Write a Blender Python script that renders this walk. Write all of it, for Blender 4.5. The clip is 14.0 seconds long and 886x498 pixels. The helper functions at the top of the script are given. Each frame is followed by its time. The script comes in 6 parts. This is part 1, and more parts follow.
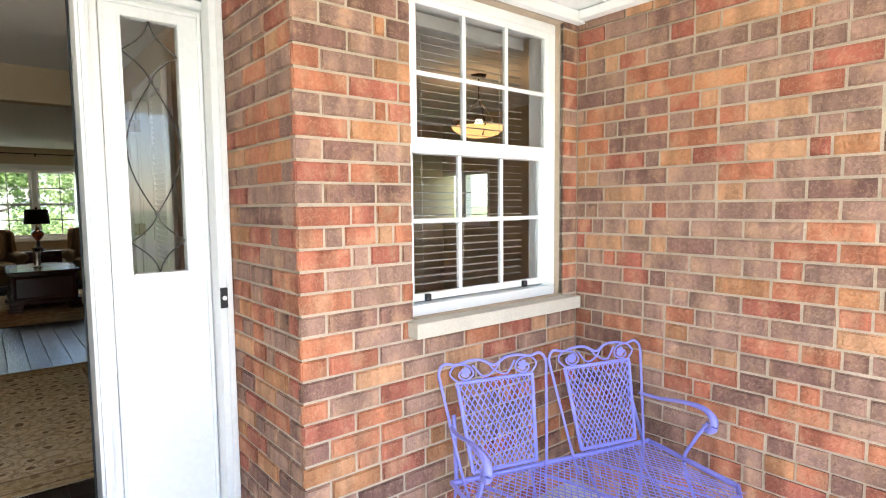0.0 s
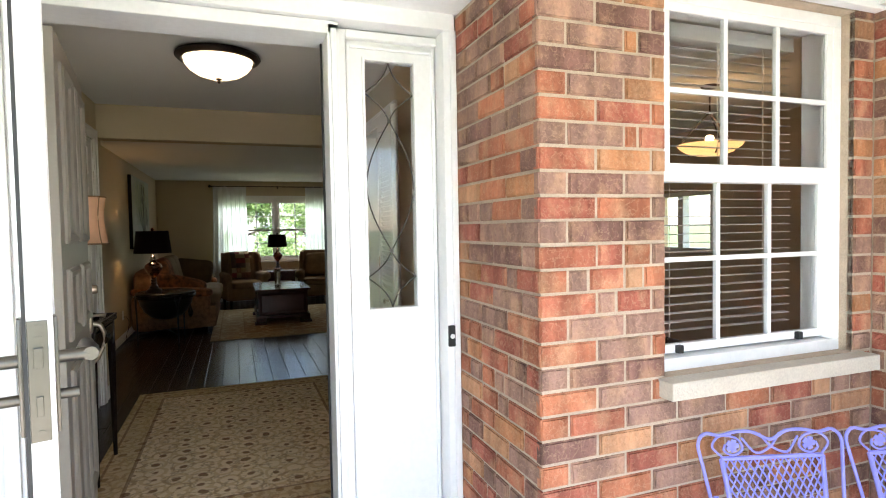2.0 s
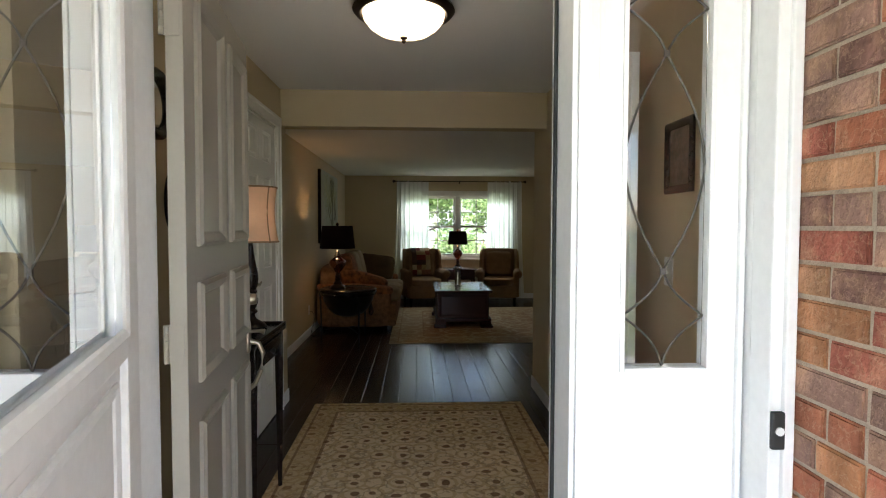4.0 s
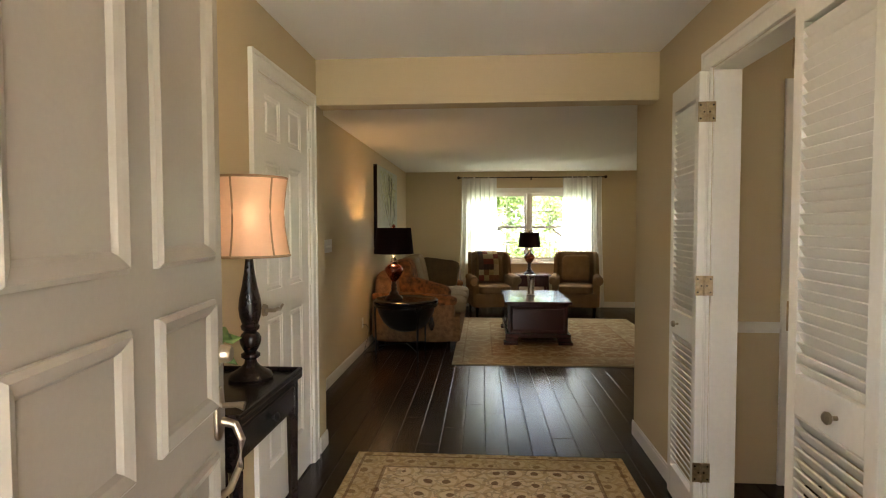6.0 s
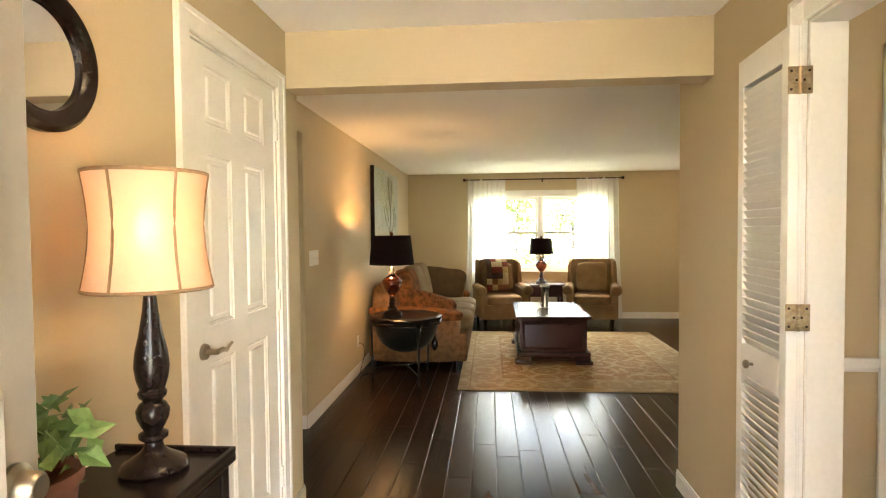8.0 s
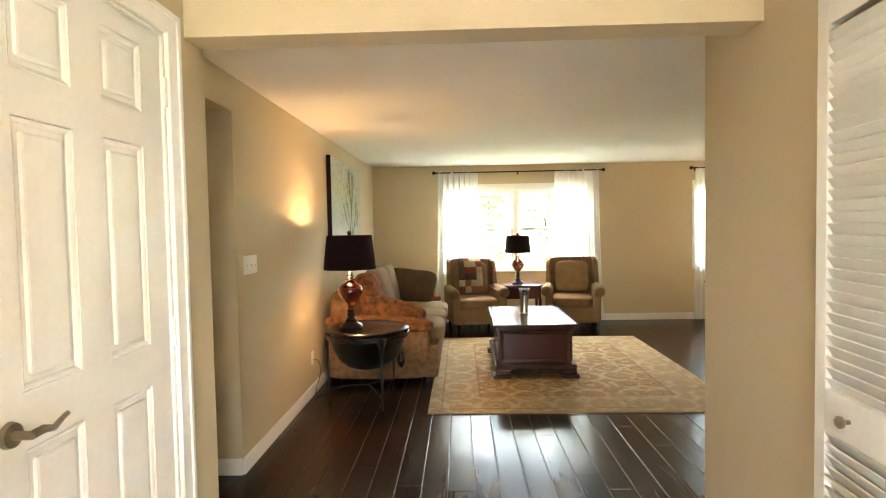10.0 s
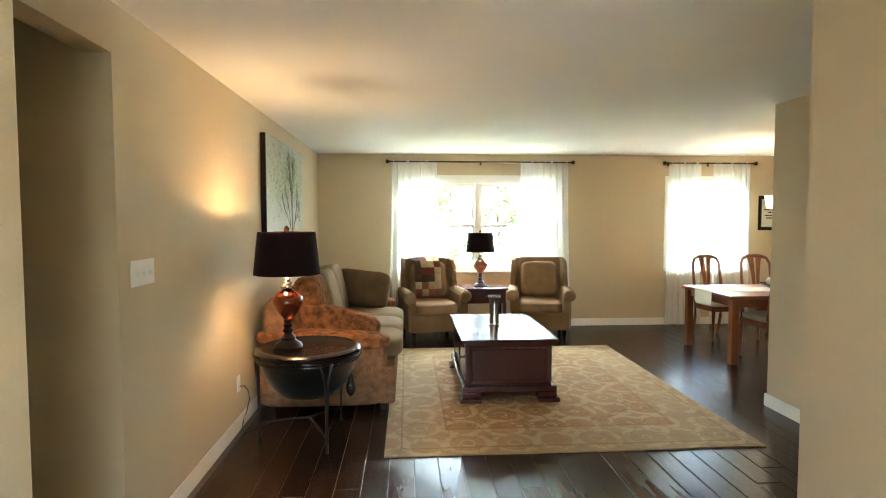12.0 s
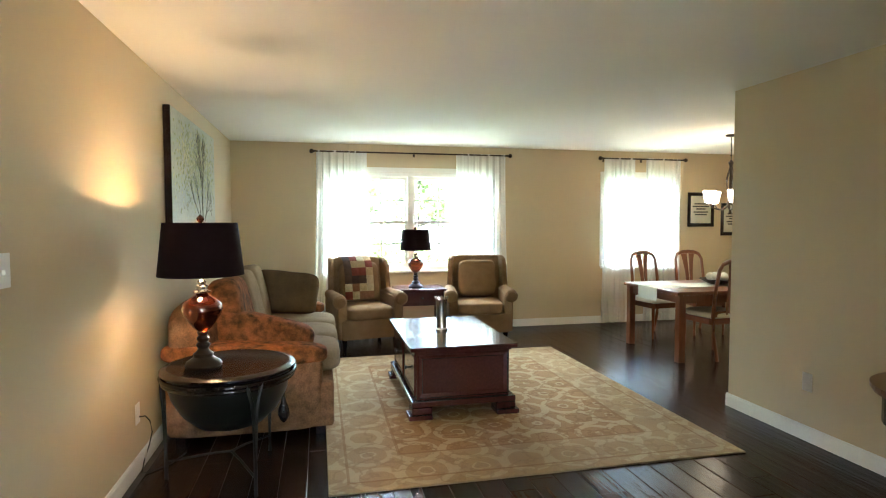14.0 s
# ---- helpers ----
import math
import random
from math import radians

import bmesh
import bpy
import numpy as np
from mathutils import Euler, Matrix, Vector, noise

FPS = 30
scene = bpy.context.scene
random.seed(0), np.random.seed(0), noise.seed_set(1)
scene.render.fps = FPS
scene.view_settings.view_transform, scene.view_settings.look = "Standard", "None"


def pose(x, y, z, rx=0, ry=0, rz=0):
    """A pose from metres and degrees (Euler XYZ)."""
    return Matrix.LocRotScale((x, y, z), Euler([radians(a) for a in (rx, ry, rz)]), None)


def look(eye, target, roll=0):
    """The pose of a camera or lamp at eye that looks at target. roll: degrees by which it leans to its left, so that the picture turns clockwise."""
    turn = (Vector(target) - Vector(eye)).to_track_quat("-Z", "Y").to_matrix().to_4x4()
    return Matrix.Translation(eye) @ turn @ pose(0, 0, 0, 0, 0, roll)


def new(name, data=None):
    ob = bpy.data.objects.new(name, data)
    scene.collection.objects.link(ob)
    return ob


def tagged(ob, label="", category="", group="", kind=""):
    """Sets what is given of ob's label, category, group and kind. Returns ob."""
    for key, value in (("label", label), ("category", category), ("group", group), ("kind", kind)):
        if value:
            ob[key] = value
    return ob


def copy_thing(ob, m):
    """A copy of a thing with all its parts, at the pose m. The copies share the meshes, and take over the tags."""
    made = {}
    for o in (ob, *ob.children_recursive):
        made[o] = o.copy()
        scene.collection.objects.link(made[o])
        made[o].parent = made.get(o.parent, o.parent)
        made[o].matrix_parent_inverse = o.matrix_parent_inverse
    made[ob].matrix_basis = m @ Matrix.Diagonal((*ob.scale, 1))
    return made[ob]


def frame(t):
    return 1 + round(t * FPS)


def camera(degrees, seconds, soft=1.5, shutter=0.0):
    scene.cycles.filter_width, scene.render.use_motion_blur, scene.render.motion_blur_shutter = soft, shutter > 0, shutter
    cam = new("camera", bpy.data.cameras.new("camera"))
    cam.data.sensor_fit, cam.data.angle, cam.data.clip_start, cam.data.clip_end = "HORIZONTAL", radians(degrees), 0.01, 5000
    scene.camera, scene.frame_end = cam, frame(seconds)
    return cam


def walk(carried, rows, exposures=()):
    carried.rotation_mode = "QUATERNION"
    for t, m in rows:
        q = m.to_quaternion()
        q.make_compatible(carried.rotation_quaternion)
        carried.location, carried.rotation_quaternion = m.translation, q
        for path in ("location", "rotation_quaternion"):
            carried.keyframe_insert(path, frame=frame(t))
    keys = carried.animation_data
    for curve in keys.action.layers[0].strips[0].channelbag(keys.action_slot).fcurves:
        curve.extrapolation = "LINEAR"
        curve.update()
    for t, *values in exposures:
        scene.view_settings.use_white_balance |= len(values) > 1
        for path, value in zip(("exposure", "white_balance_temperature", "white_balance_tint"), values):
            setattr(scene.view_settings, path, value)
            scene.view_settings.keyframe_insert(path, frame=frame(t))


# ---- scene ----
cam = camera(76.9, 14.0, soft=1.1)
PATH = [
    (0, (0.14, 1.32, 1.311), (1.407, 2.859, 1.155), -0.6),
    (0.5, (0.129, 1.34, 1.319), (1.281, 2.969, 1.181), -1.1),
    (1, (0.116, 1.373, 1.352), (1.126, 3.095, 1.235), -1.1),
    (1.5, (0.103, 1.444, 1.371), (0.954, 3.252, 1.275), -1.2),
    (2, (0.085, 1.595, 1.376), (0.78, 3.467, 1.302), -1.0),
    (2.5, (0.078, 1.822, 1.39), (0.622, 3.745, 1.316), -0.8),
    (3, (0.076, 2.04, 1.398), (0.469, 4.0, 1.324), -0.6),
    (3.5, (0.07, 2.268, 1.399), (0.306, 4.252, 1.321), -0.2),
    (4.2, (0.085, 2.636, 1.398), (0.131, 4.633, 1.318), 0.2),
    (6.3, (0.062, 3.576, 1.428), (-0.099, 5.568, 1.346), -0.1),
    (7, (0.061, 3.762, 1.431), (-0.141, 5.751, 1.365), -0.0),
    (7.5, (0.061, 3.939, 1.426), (-0.144, 5.927, 1.362), -0.1),
    (8.2, (0.042, 4.221, 1.461), (-0.103, 6.215, 1.392), -0.8),
    (10.3, (0.02, 4.981, 1.472), (-0.027, 6.979, 1.383), -0.9),
    (11, (-0.042, 5.302, 1.49), (-0.024, 7.299, 1.383), -0.5),
    (12.5, (-0.132, 5.91, 1.478), (0.043, 7.9, 1.376), -0.0),
    (13.2, (-0.192, 6.136, 1.45), (0.051, 8.119, 1.357), -0.1),
    (14, (-0.286, 6.298, 1.409), (0.148, 8.247, 1.311), -0.1),
]
walk(cam, [(t, look(eye, target, roll)) for t, eye, target, roll in PATH],
     exposures=[(0, 2.45, 6300, 13), (4.2, 2.45, 6200, 13), (6.3, 4.15, 7300, 17), (7.5, 4.8, 7400, 16), (8.2, 5.2, 7300, 16), (10.3, 5.42, 6600, 13), (12.5, 5.4, 5800, 9), (14, 5.25, 5600, 8)])

# ---- world, sun, large lights ----
world = bpy.data.worlds.new("world")
scene.world = world
world.use_nodes = True
wn = world.node_tree.nodes
sky = wn.new("ShaderNodeTexSky")
sky.sky_type, sky.sun_disc = "NISHITA", False
sky.sun_elevation, sky.sun_rotation = radians(60), radians(159)
world.node_tree.links.new(sky.outputs[0], wn["Background"].inputs[0])
wn["Background"].inputs[1].default_value = 0.15
sun = new("sun", bpy.data.lights.new("sun", "SUN"))
sun.data.energy, sun.data.angle, sun.data.color = 5.0, radians(0.6), (1.0, 0.96, 0.9)
sun.matrix_world = look((3, -8, 15), (0, 0, 0))


def window_light(name, eye, target, w, h, watts, colour=(0.92, 1.0, 0.88)):
    ob = new(name, bpy.data.lights.new(name, "AREA"))
    ob.data.shape, ob.data.size, ob.data.size_y = "RECTANGLE", w, h
    ob.data.energy, ob.data.color = watts, colour
    ob.matrix_world = look(eye, target)
    return ob


def bulb(name, at, watts, colour, r=0.03):
    ob = new(name, bpy.data.lights.new(name, "POINT"))
    ob.data.energy, ob.data.color, ob.data.shadow_soft_size = watts, colour, r
    ob.location = at
    return ob


WARM = (1.0, 0.60, 0.26)
window_light("sky_daylight", (0.86, 14.9, 3.1), (0.86, 11.2, 0.9), 2.6, 1.5, 29)
window_light("sky_daylight", (4.1, 14.9, 3.1), (4.1, 11.2, 0.9), 1.6, 1.5, 16)
window_light("sky_daylight", (5.7, 6.8, 2.7), (3, 6.7, 0.7), 1.2, 0.8, 8)
bulb("table_lamp_bulb", (-0.93, 9.45, 1.205), 0.34, WARM, 0.04)
bulb("table_lamp_bulb", (-0.93, 9.48, 1.345), 0.75, WARM, 0.018)
bulb("table_lamp_bulb", (-0.77, 5.42, 1.47), 0.22, (1.0, 0.66, 0.34))
bulb("table_lamp_bulb", (0.84, 12.85, 1.17), 0.22, WARM)
bulb("chandelier_bulb", (4.12, 11.5, 1.72), 0.16, (1.0, 0.55, 0.25))
bulb("pendant_bulb", (3.55, 4.95, 2.03), 0.55, (1.0, 0.7, 0.4))

# ---- materials ----


def mat(name, base, rough=0.6, metal=0.0, vary=0.12, scale=6.0, fine=60.0, bump=0.0, second=None, mix=0.5, spec=0.5, stretch=(1, 1, 1), pick=None, coat=0.0):
    """Two scales of noise over a base colour, with relief; pick: a list of colours chosen per object or island."""
    m = bpy.data.materials.new(name)
    m.use_nodes = True
    n, k = m.node_tree.nodes, m.node_tree.links
    b = n["Principled BSDF"]
    b.inputs["Roughness"].default_value, b.inputs["Metallic"].default_value = rough, metal
    b.inputs["Specular IOR Level"].default_value, b.inputs["Coat Weight"].default_value = spec, coat
    co = n.new("ShaderNodeTexCoord")
    mp = n.new("ShaderNodeMapping")
    mp.inputs["Scale"].default_value = stretch
    k.new(co.outputs["Object"], mp.inputs[0])
    if pick and pick[0] == "object":
        own, shift = n.new("ShaderNodeObjectInfo"), n.new("ShaderNodeVectorMath")
        shift.operation = "MULTIPLY_ADD"
        shift.inputs[1].default_value = (71.0, 37.0, 53.0)
        k.new(own.outputs["Random"], shift.inputs[0]), k.new(co.outputs["Object"], shift.inputs[2])
        k.new(shift.outputs[0], mp.inputs[0])
    big, small = n.new("ShaderNodeTexNoise"), n.new("ShaderNodeTexNoise")
    for t, s in ((big, scale), (small, fine)):
        t.inputs["Scale"].default_value, t.inputs["Detail"].default_value = s, 4
        k.new(mp.outputs[0], t.inputs["Vector"])
    mixer = n.new("ShaderNodeMix")
    mixer.data_type = "RGBA"
    c2 = second or [c * (1 - 2 * vary) for c in base]
    mixer.inputs[6].default_value, mixer.inputs[7].default_value = (*base, 1), (*c2, 1)
    if pick:
        info = n.new("ShaderNodeObjectInfo") if pick[0] == "object" else n.new("ShaderNodeNewGeometry")
        ramp = n.new("ShaderNodeValToRGB")
        ramp.color_ramp.interpolation = "CONSTANT"
        el = ramp.color_ramp.elements
        for i, c in enumerate(pick[1]):
            e = el[i] if i < 2 else el.new(0.5)
            e.position, e.color = i / len(pick[1]), (*c, 1)
        k.new(info.outputs["Random" if pick[0] == "object" else "Random Per Island"], ramp.inputs[0])
        k.new(ramp.outputs[0], mixer.inputs[6])
    band = n.new("ShaderNodeMapRange")
    band.inputs["From Min"].default_value, band.inputs["From Max"].default_value = 0.35, 0.7
    band.inputs["To Max"].default_value = mix
    k.new(big.outputs[0], band.inputs[0])
    k.new(band.outputs[0], mixer.inputs[0])
    grain = n.new("ShaderNodeMix")
    grain.data_type, grain.blend_type = "RGBA", "MULTIPLY"
    grain.inputs[0].default_value = 1.0
    g2 = n.new("ShaderNodeMapRange")
    g2.inputs["From Min"].default_value, g2.inputs["From Max"].default_value = 0.3, 0.7
    g2.inputs["To Min"].default_value, g2.inputs["To Max"].default_value = 1 - vary, 1 + vary * 0.4
    k.new(small.outputs[0], g2.inputs[0])
    k.new(mixer.outputs[2], grain.inputs[6])
    k.new(g2.outputs[0], grain.inputs[7])
    k.new(grain.outputs[2], b.inputs["Base Color"])
    if bump:
        bp = n.new("ShaderNodeBump")
        bp.inputs["Strength"].default_value, bp.inputs["Distance"].default_value = min(1, bump), 0.004
        k.new(small.outputs[0], bp.inputs["Height"])
        k.new(bp.outputs[0], b.inputs["Normal"])
    return m


def glow(name, colour, strength, body=(0.8, 0.75, 0.65)):
    m = mat(name, body, 0.4, vary=0.03)
    b = m.node_tree.nodes["Principled BSDF"]
    b.inputs["Emission Color"].default_value, b.inputs["Emission Strength"].default_value = (*colour, 1), strength
    return m


def pane_mat(name, tint=(1, 1, 1)):
    m = bpy.data.materials.new(name)
    m.use_nodes = True
    b = m.node_tree.nodes["Principled BSDF"]
    b.inputs["Base Color"].default_value, b.inputs["Roughness"].default_value = (*tint, 1), 0.0
    b.inputs["IOR"].default_value, b.inputs["Transmission Weight"].default_value = 1.45, 1.0
    return m


def thin_mat(name, colour, clear, through_part):
    """Cloth that lets light through: some straight, some spread."""
    m = bpy.data.materials.new(name)
    m.use_nodes = True
    n, k = m.node_tree.nodes, m.node_tree.links
    n.remove(n["Principled BSDF"])
    co, no = n.new("ShaderNodeTexCoord"), n.new("ShaderNodeTexNoise")
    no.inputs["Scale"].default_value = 40
    k.new(co.outputs["Object"], no.inputs["Vector"])
    tint = n.new("ShaderNodeMix")
    tint.data_type = "RGBA"
    tint.inputs[6].default_value, tint.inputs[7].default_value = (*colour, 1), (*[c * 0.9 for c in colour], 1)
    k.new(no.outputs[0], tint.inputs[0])
    tr, tl, df = n.new("ShaderNodeBsdfTransparent"), n.new("ShaderNodeBsdfTranslucent"), n.new("ShaderNodeBsdfDiffuse")
    k.new(tint.outputs[2], tl.inputs[0]), k.new(tint.outputs[2], df.inputs[0])
    m1, m2 = n.new("ShaderNodeMixShader"), n.new("ShaderNodeMixShader")
    m1.inputs[0].default_value, m2.inputs[0].default_value = through_part, clear
    k.new(df.outputs[0], m1.inputs[1]), k.new(tl.outputs[0], m1.inputs[2])
    k.new(m1.outputs[0], m2.inputs[1]), k.new(tr.outputs[0], m2.inputs[2])
    k.new(m2.outputs[0], n["Material Output"].inputs[0])
    return m


WALL = mat("tan_wall_paint", (0.57, 0.46, 0.295), 0.75, vary=0.03, scale=1.2, fine=220, bump=0.12, spec=0.25)
CEIL = mat("ceiling_paint", (0.80, 0.78, 0.73), 0.9, vary=0.02, scale=1.0, fine=180, bump=0.15, spec=0.17)
TRIM = mat("white_trim_paint", (0.80, 0.78, 0.73), 0.38, vary=0.03, scale=3, fine=50, bump=0.05)
PORCHWHITE = mat("white_exterior_paint", (0.86, 0.86, 0.85), 0.45, vary=0.04, scale=2.5, fine=40, bump=0.08)
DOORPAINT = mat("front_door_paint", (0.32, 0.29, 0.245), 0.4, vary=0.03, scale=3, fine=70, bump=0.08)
BRICKS = [(0.37, 0.125, 0.075), (0.42, 0.19, 0.09), (0.19, 0.10, 0.08), (0.33, 0.105, 0.07), (0.46, 0.24, 0.13), (0.22, 0.115, 0.09), (0.40, 0.15, 0.08), (0.29, 0.17, 0.13), (0.24, 0.12, 0.092), (0.43, 0.19, 0.09), (0.26, 0.13, 0.10), (0.165, 0.09, 0.075), (0.37, 0.135, 0.075), (0.30, 0.15, 0.11)]


def brick_mat(name, source):
    """Fired clay: a colour for each brick, vertical kiln bands, pale veins and pitted relief."""
    m = mat(name, BRICKS[0], 0.88, vary=0.13, scale=11, fine=70, bump=0.7, stretch=(1, 1, 0.8), second=(0.54, 0.32, 0.19), mix=0.5, spec=0.2, pick=(source, BRICKS))
    n, k = m.node_tree.nodes, m.node_tree.links
    for nd in list(n):
        if nd.type == "MAP_RANGE" and nd.inputs["From Min"].default_value > 0.32:
            nd.inputs["From Min"].default_value, nd.inputs["From Max"].default_value = 0.50, 0.70
        if nd.type == "BUMP":
            nd.inputs["Distance"].default_value = 0.012
    b = n["Principled BSDF"]
    last = b.inputs["Base Color"].links[0].from_socket
    co = [nd for nd in n if nd.type == "MAPPING"][0].inputs[0].links[0].from_socket
    mp, bands, vein = n.new("ShaderNodeMapping"), n.new("ShaderNodeTexNoise"), n.new("ShaderNodeTexNoise")
    mp.inputs["Scale"].default_value = (1.0, 1.0, 0.15)
    bands.inputs["Scale"].default_value, bands.inputs["Detail"].default_value = 13, 2
    vein.inputs["Scale"].default_value, vein.inputs["Detail"].default_value = 38, 3
    k.new(co, mp.inputs[0]), k.new(mp.outputs[0], bands.inputs["Vector"]), k.new(co, vein.inputs["Vector"])
    tone = n.new("ShaderNodeMapRange")
    tone.inputs["From Min"].default_value, tone.inputs["From Max"].default_value = 0.36, 0.64
    tone.inputs["To Min"].default_value, tone.inputs["To Max"].default_value = 0.72, 1.26
    k.new(bands.outputs[0], tone.inputs[0])
    mul = n.new("ShaderNodeMix")
    mul.data_type, mul.blend_type = "RGBA", "MULTIPLY"
    mul.inputs[0].default_value = 1.0
    k.new(last, mul.inputs[6]), k.new(tone.outputs[0], mul.inputs[7])
    near, thin = n.new("ShaderNodeMath"), n.new("ShaderNodeMath")
    near.operation, near.inputs[1].default_value, near.inputs[2].default_value = "COMPARE", 0.5, 0.018
    thin.operation, thin.inputs[1].default_value = "MULTIPLY", 0.22
    k.new(vein.outputs[0], near.inputs[0]), k.new(near.outputs[0], thin.inputs[0])
    pale = n.new("ShaderNodeMix")
    pale.data_type = "RGBA"
    pale.inputs[7].default_value = (0.60, 0.40, 0.26, 1)
    k.new(thin.outputs[0], pale.inputs[0]), k.new(mul.outputs[2], pale.inputs[6])
    k.new(pale.outputs[2], b.inputs["Base Color"])
    return m


BRICK = brick_mat("fired_brick", "object")
BRICKREST = brick_mat("fired_brick_rest", "island")
MORTAR = mat("mortar", (0.52, 0.42, 0.32), 0.95, vary=0.15, scale=12, fine=150, bump=0.8, spec=0.17)
STONE = mat("limestone_sill", (0.55, 0.50, 0.42), 0.85, vary=0.12, scale=9, fine=120, bump=0.5)
CONCRETE = mat("porch_concrete", (0.66, 0.62, 0.56), 0.9, vary=0.12, scale=3, fine=90, bump=0.5)
PLANKS = [(0.024, 0.011, 0.008), (0.032, 0.015, 0.010), (0.020, 0.010, 0.008), (0.038, 0.018, 0.012)]
WOODFLOOR = mat("dark_walnut_boards", PLANKS[0], 0.235, vary=0.25, scale=5, fine=20, bump=0.8, second=(0.05, 0.024, 0.015), mix=0.5, stretch=(1, 0.12, 1), pick=("object", PLANKS), spec=0.15)
WOODREST = mat("dark_walnut_boards_rest", PLANKS[0], 0.235, vary=0.25, scale=5, fine=20, bump=0.8, second=(0.05, 0.024, 0.015), mix=0.5, stretch=(1, 0.12, 1), pick=("island", PLANKS), spec=0.15)
# paler than the boards: window glints on the plank bevels put into the colour
GROOVE = mat("floor_groove", (0.075, 0.06, 0.05), 0.5, vary=0.3, scale=3, fine=40)
GLASS = pane_mat("window_glass")
BLACKWOOD = mat("black_brown_wood", (0.016, 0.009, 0.008), 0.25, vary=0.25, scale=8, fine=90, bump=0.08, spec=0.3)
CHERRY = mat("dark_cherry_wood", (0.06, 0.015, 0.013), 0.22, vary=0.25, scale=4, fine=60, stretch=(1, 0.15, 1), bump=0.05, second=(0.035, 0.010, 0.009), coat=0.3)
OAK = mat("honey_oak_wood", (0.20, 0.06, 0.02), 0.3, vary=0.2, scale=5, fine=70, stretch=(1, 1, 0.15), bump=0.06, second=(0.16, 0.06, 0.025))
BRONZE = mat("dark_bronze_metal", (0.05, 0.035, 0.025), 0.4, metal=0.8, vary=0.15)
NICKEL = mat("satin_nickel", (0.14, 0.128, 0.11), 0.36, metal=1.0, vary=0.08)
SATIN = mat("warm_satin_nickel", (0.40, 0.34, 0.26), 0.3, metal=1.0, vary=0.1)
IRON = mat("black_iron", (0.018, 0.018, 0.018), 0.5, metal=0.5, vary=0.2, bump=0.15)
PURPLE = mat("periwinkle_metal_paint", (0.235, 0.235, 0.66), 0.42, vary=0.08, scale=20, fine=160, bump=0.08)
BLACKSHADE = mat("black_lampshade_cloth", (0.014, 0.006, 0.007), 0.8, vary=0.2, fine=260, bump=0.15, spec=0.08)
SHADE = thin_mat("linen_lampshade", (0.80, 0.51, 0.34), 0.022, 0.26)
SHEER = thin_mat("sheer_curtain_cloth", (0.97, 0.98, 0.96), 0.20, 0.72)
REDGLASS = mat("amber_red_glass", (0.125, 0.016, 0.003), 0.08, vary=0.2, scale=9, coat=0.6)
REDGLASS.node_tree.nodes["Principled BSDF"].inputs["Transmission Weight"].default_value = 0.6
SOFA = mat("tan_chenille", (0.255, 0.18, 0.10), 0.92, vary=0.22, scale=9, fine=90, bump=0.8, second=(0.165, 0.105, 0.055), spec=0.15)
SOFAARM = mat("rust_patterned_chenille", (0.29, 0.108, 0.036), 0.92, vary=0.3, scale=17, fine=120, bump=0.8, second=(0.055, 0.028, 0.013), mix=1.0, spec=0.15)
SOFABASE = mat("brown_patterned_chenille", (0.235, 0.125, 0.062), 0.92, vary=0.3, scale=17, fine=120, bump=0.8, second=(0.115, 0.06, 0.03), mix=0.9, spec=0.15)
PILLOW = mat("olive_brown_velvet", (0.11, 0.07, 0.035), 0.9, vary=0.22, scale=10, fine=120, bump=0.5, second=(0.065, 0.04, 0.02), spec=0.15)
CHAIRCLOTH = mat("olive_tan_velvet", (0.225, 0.136, 0.070), 0.9, vary=0.2, scale=9, fine=120, bump=0.5, second=(0.14, 0.082, 0.040), spec=0.15)
RUGTAN = mat("tan_wool_pile", (0.36, 0.28, 0.17), 0.95, vary=0.2, scale=7, fine=150, bump=0.8, second=(0.27, 0.19, 0.10), mix=0.9, spec=0.1)
GRASS = mat("lawn_grass", (0.11, 0.16, 0.045), 0.9, vary=0.25, scale=1.2, fine=40, bump=0.8)
LEAF = thin_mat("garden_leaves", (0.27, 0.36, 0.15), 0.0, 0.5)
IVY = mat("ivy_leaf", (0.10, 0.20, 0.05), 0.5, vary=0.2, scale=30, second=(0.22, 0.32, 0.12))
TERRACOTTA = mat("terracotta", (0.16, 0.055, 0.03), 0.8, vary=0.15, scale=20, bump=0.2)
BLACK = mat("black_rubber", (0.02, 0.02, 0.02), 0.6)
LEADLINE = mat("lead_came", (0.10, 0.09, 0.08), 0.5, metal=0.6)
BLIND = mat("blind_slat", (0.62, 0.60, 0.56), 0.5, vary=0.04)
CLOTH = mat("cream_cotton", (0.70, 0.66, 0.56), 0.9, vary=0.08, fine=200, bump=0.3)
SILVER = mat("mercury_glass", (0.62, 0.58, 0.52), 0.15, metal=0.9, vary=0.25, scale=60)
BARK = mat("tree_bark", (0.10, 0.075, 0.055), 0.9, vary=0.25, scale=8, bump=0.8)
SIDING = mat("pale_siding", (0.40, 0.39, 0.36), 0.7, vary=0.06, scale=1)
ROOFING = mat("asphalt_shingles", (0.10, 0.095, 0.09), 0.9, vary=0.2, scale=4, bump=0.5)
ASPHALT = mat("road_asphalt", (0.06, 0.06, 0.06), 0.9, vary=0.15, scale=2, bump=0.4)

# ---- mesh helpers ----


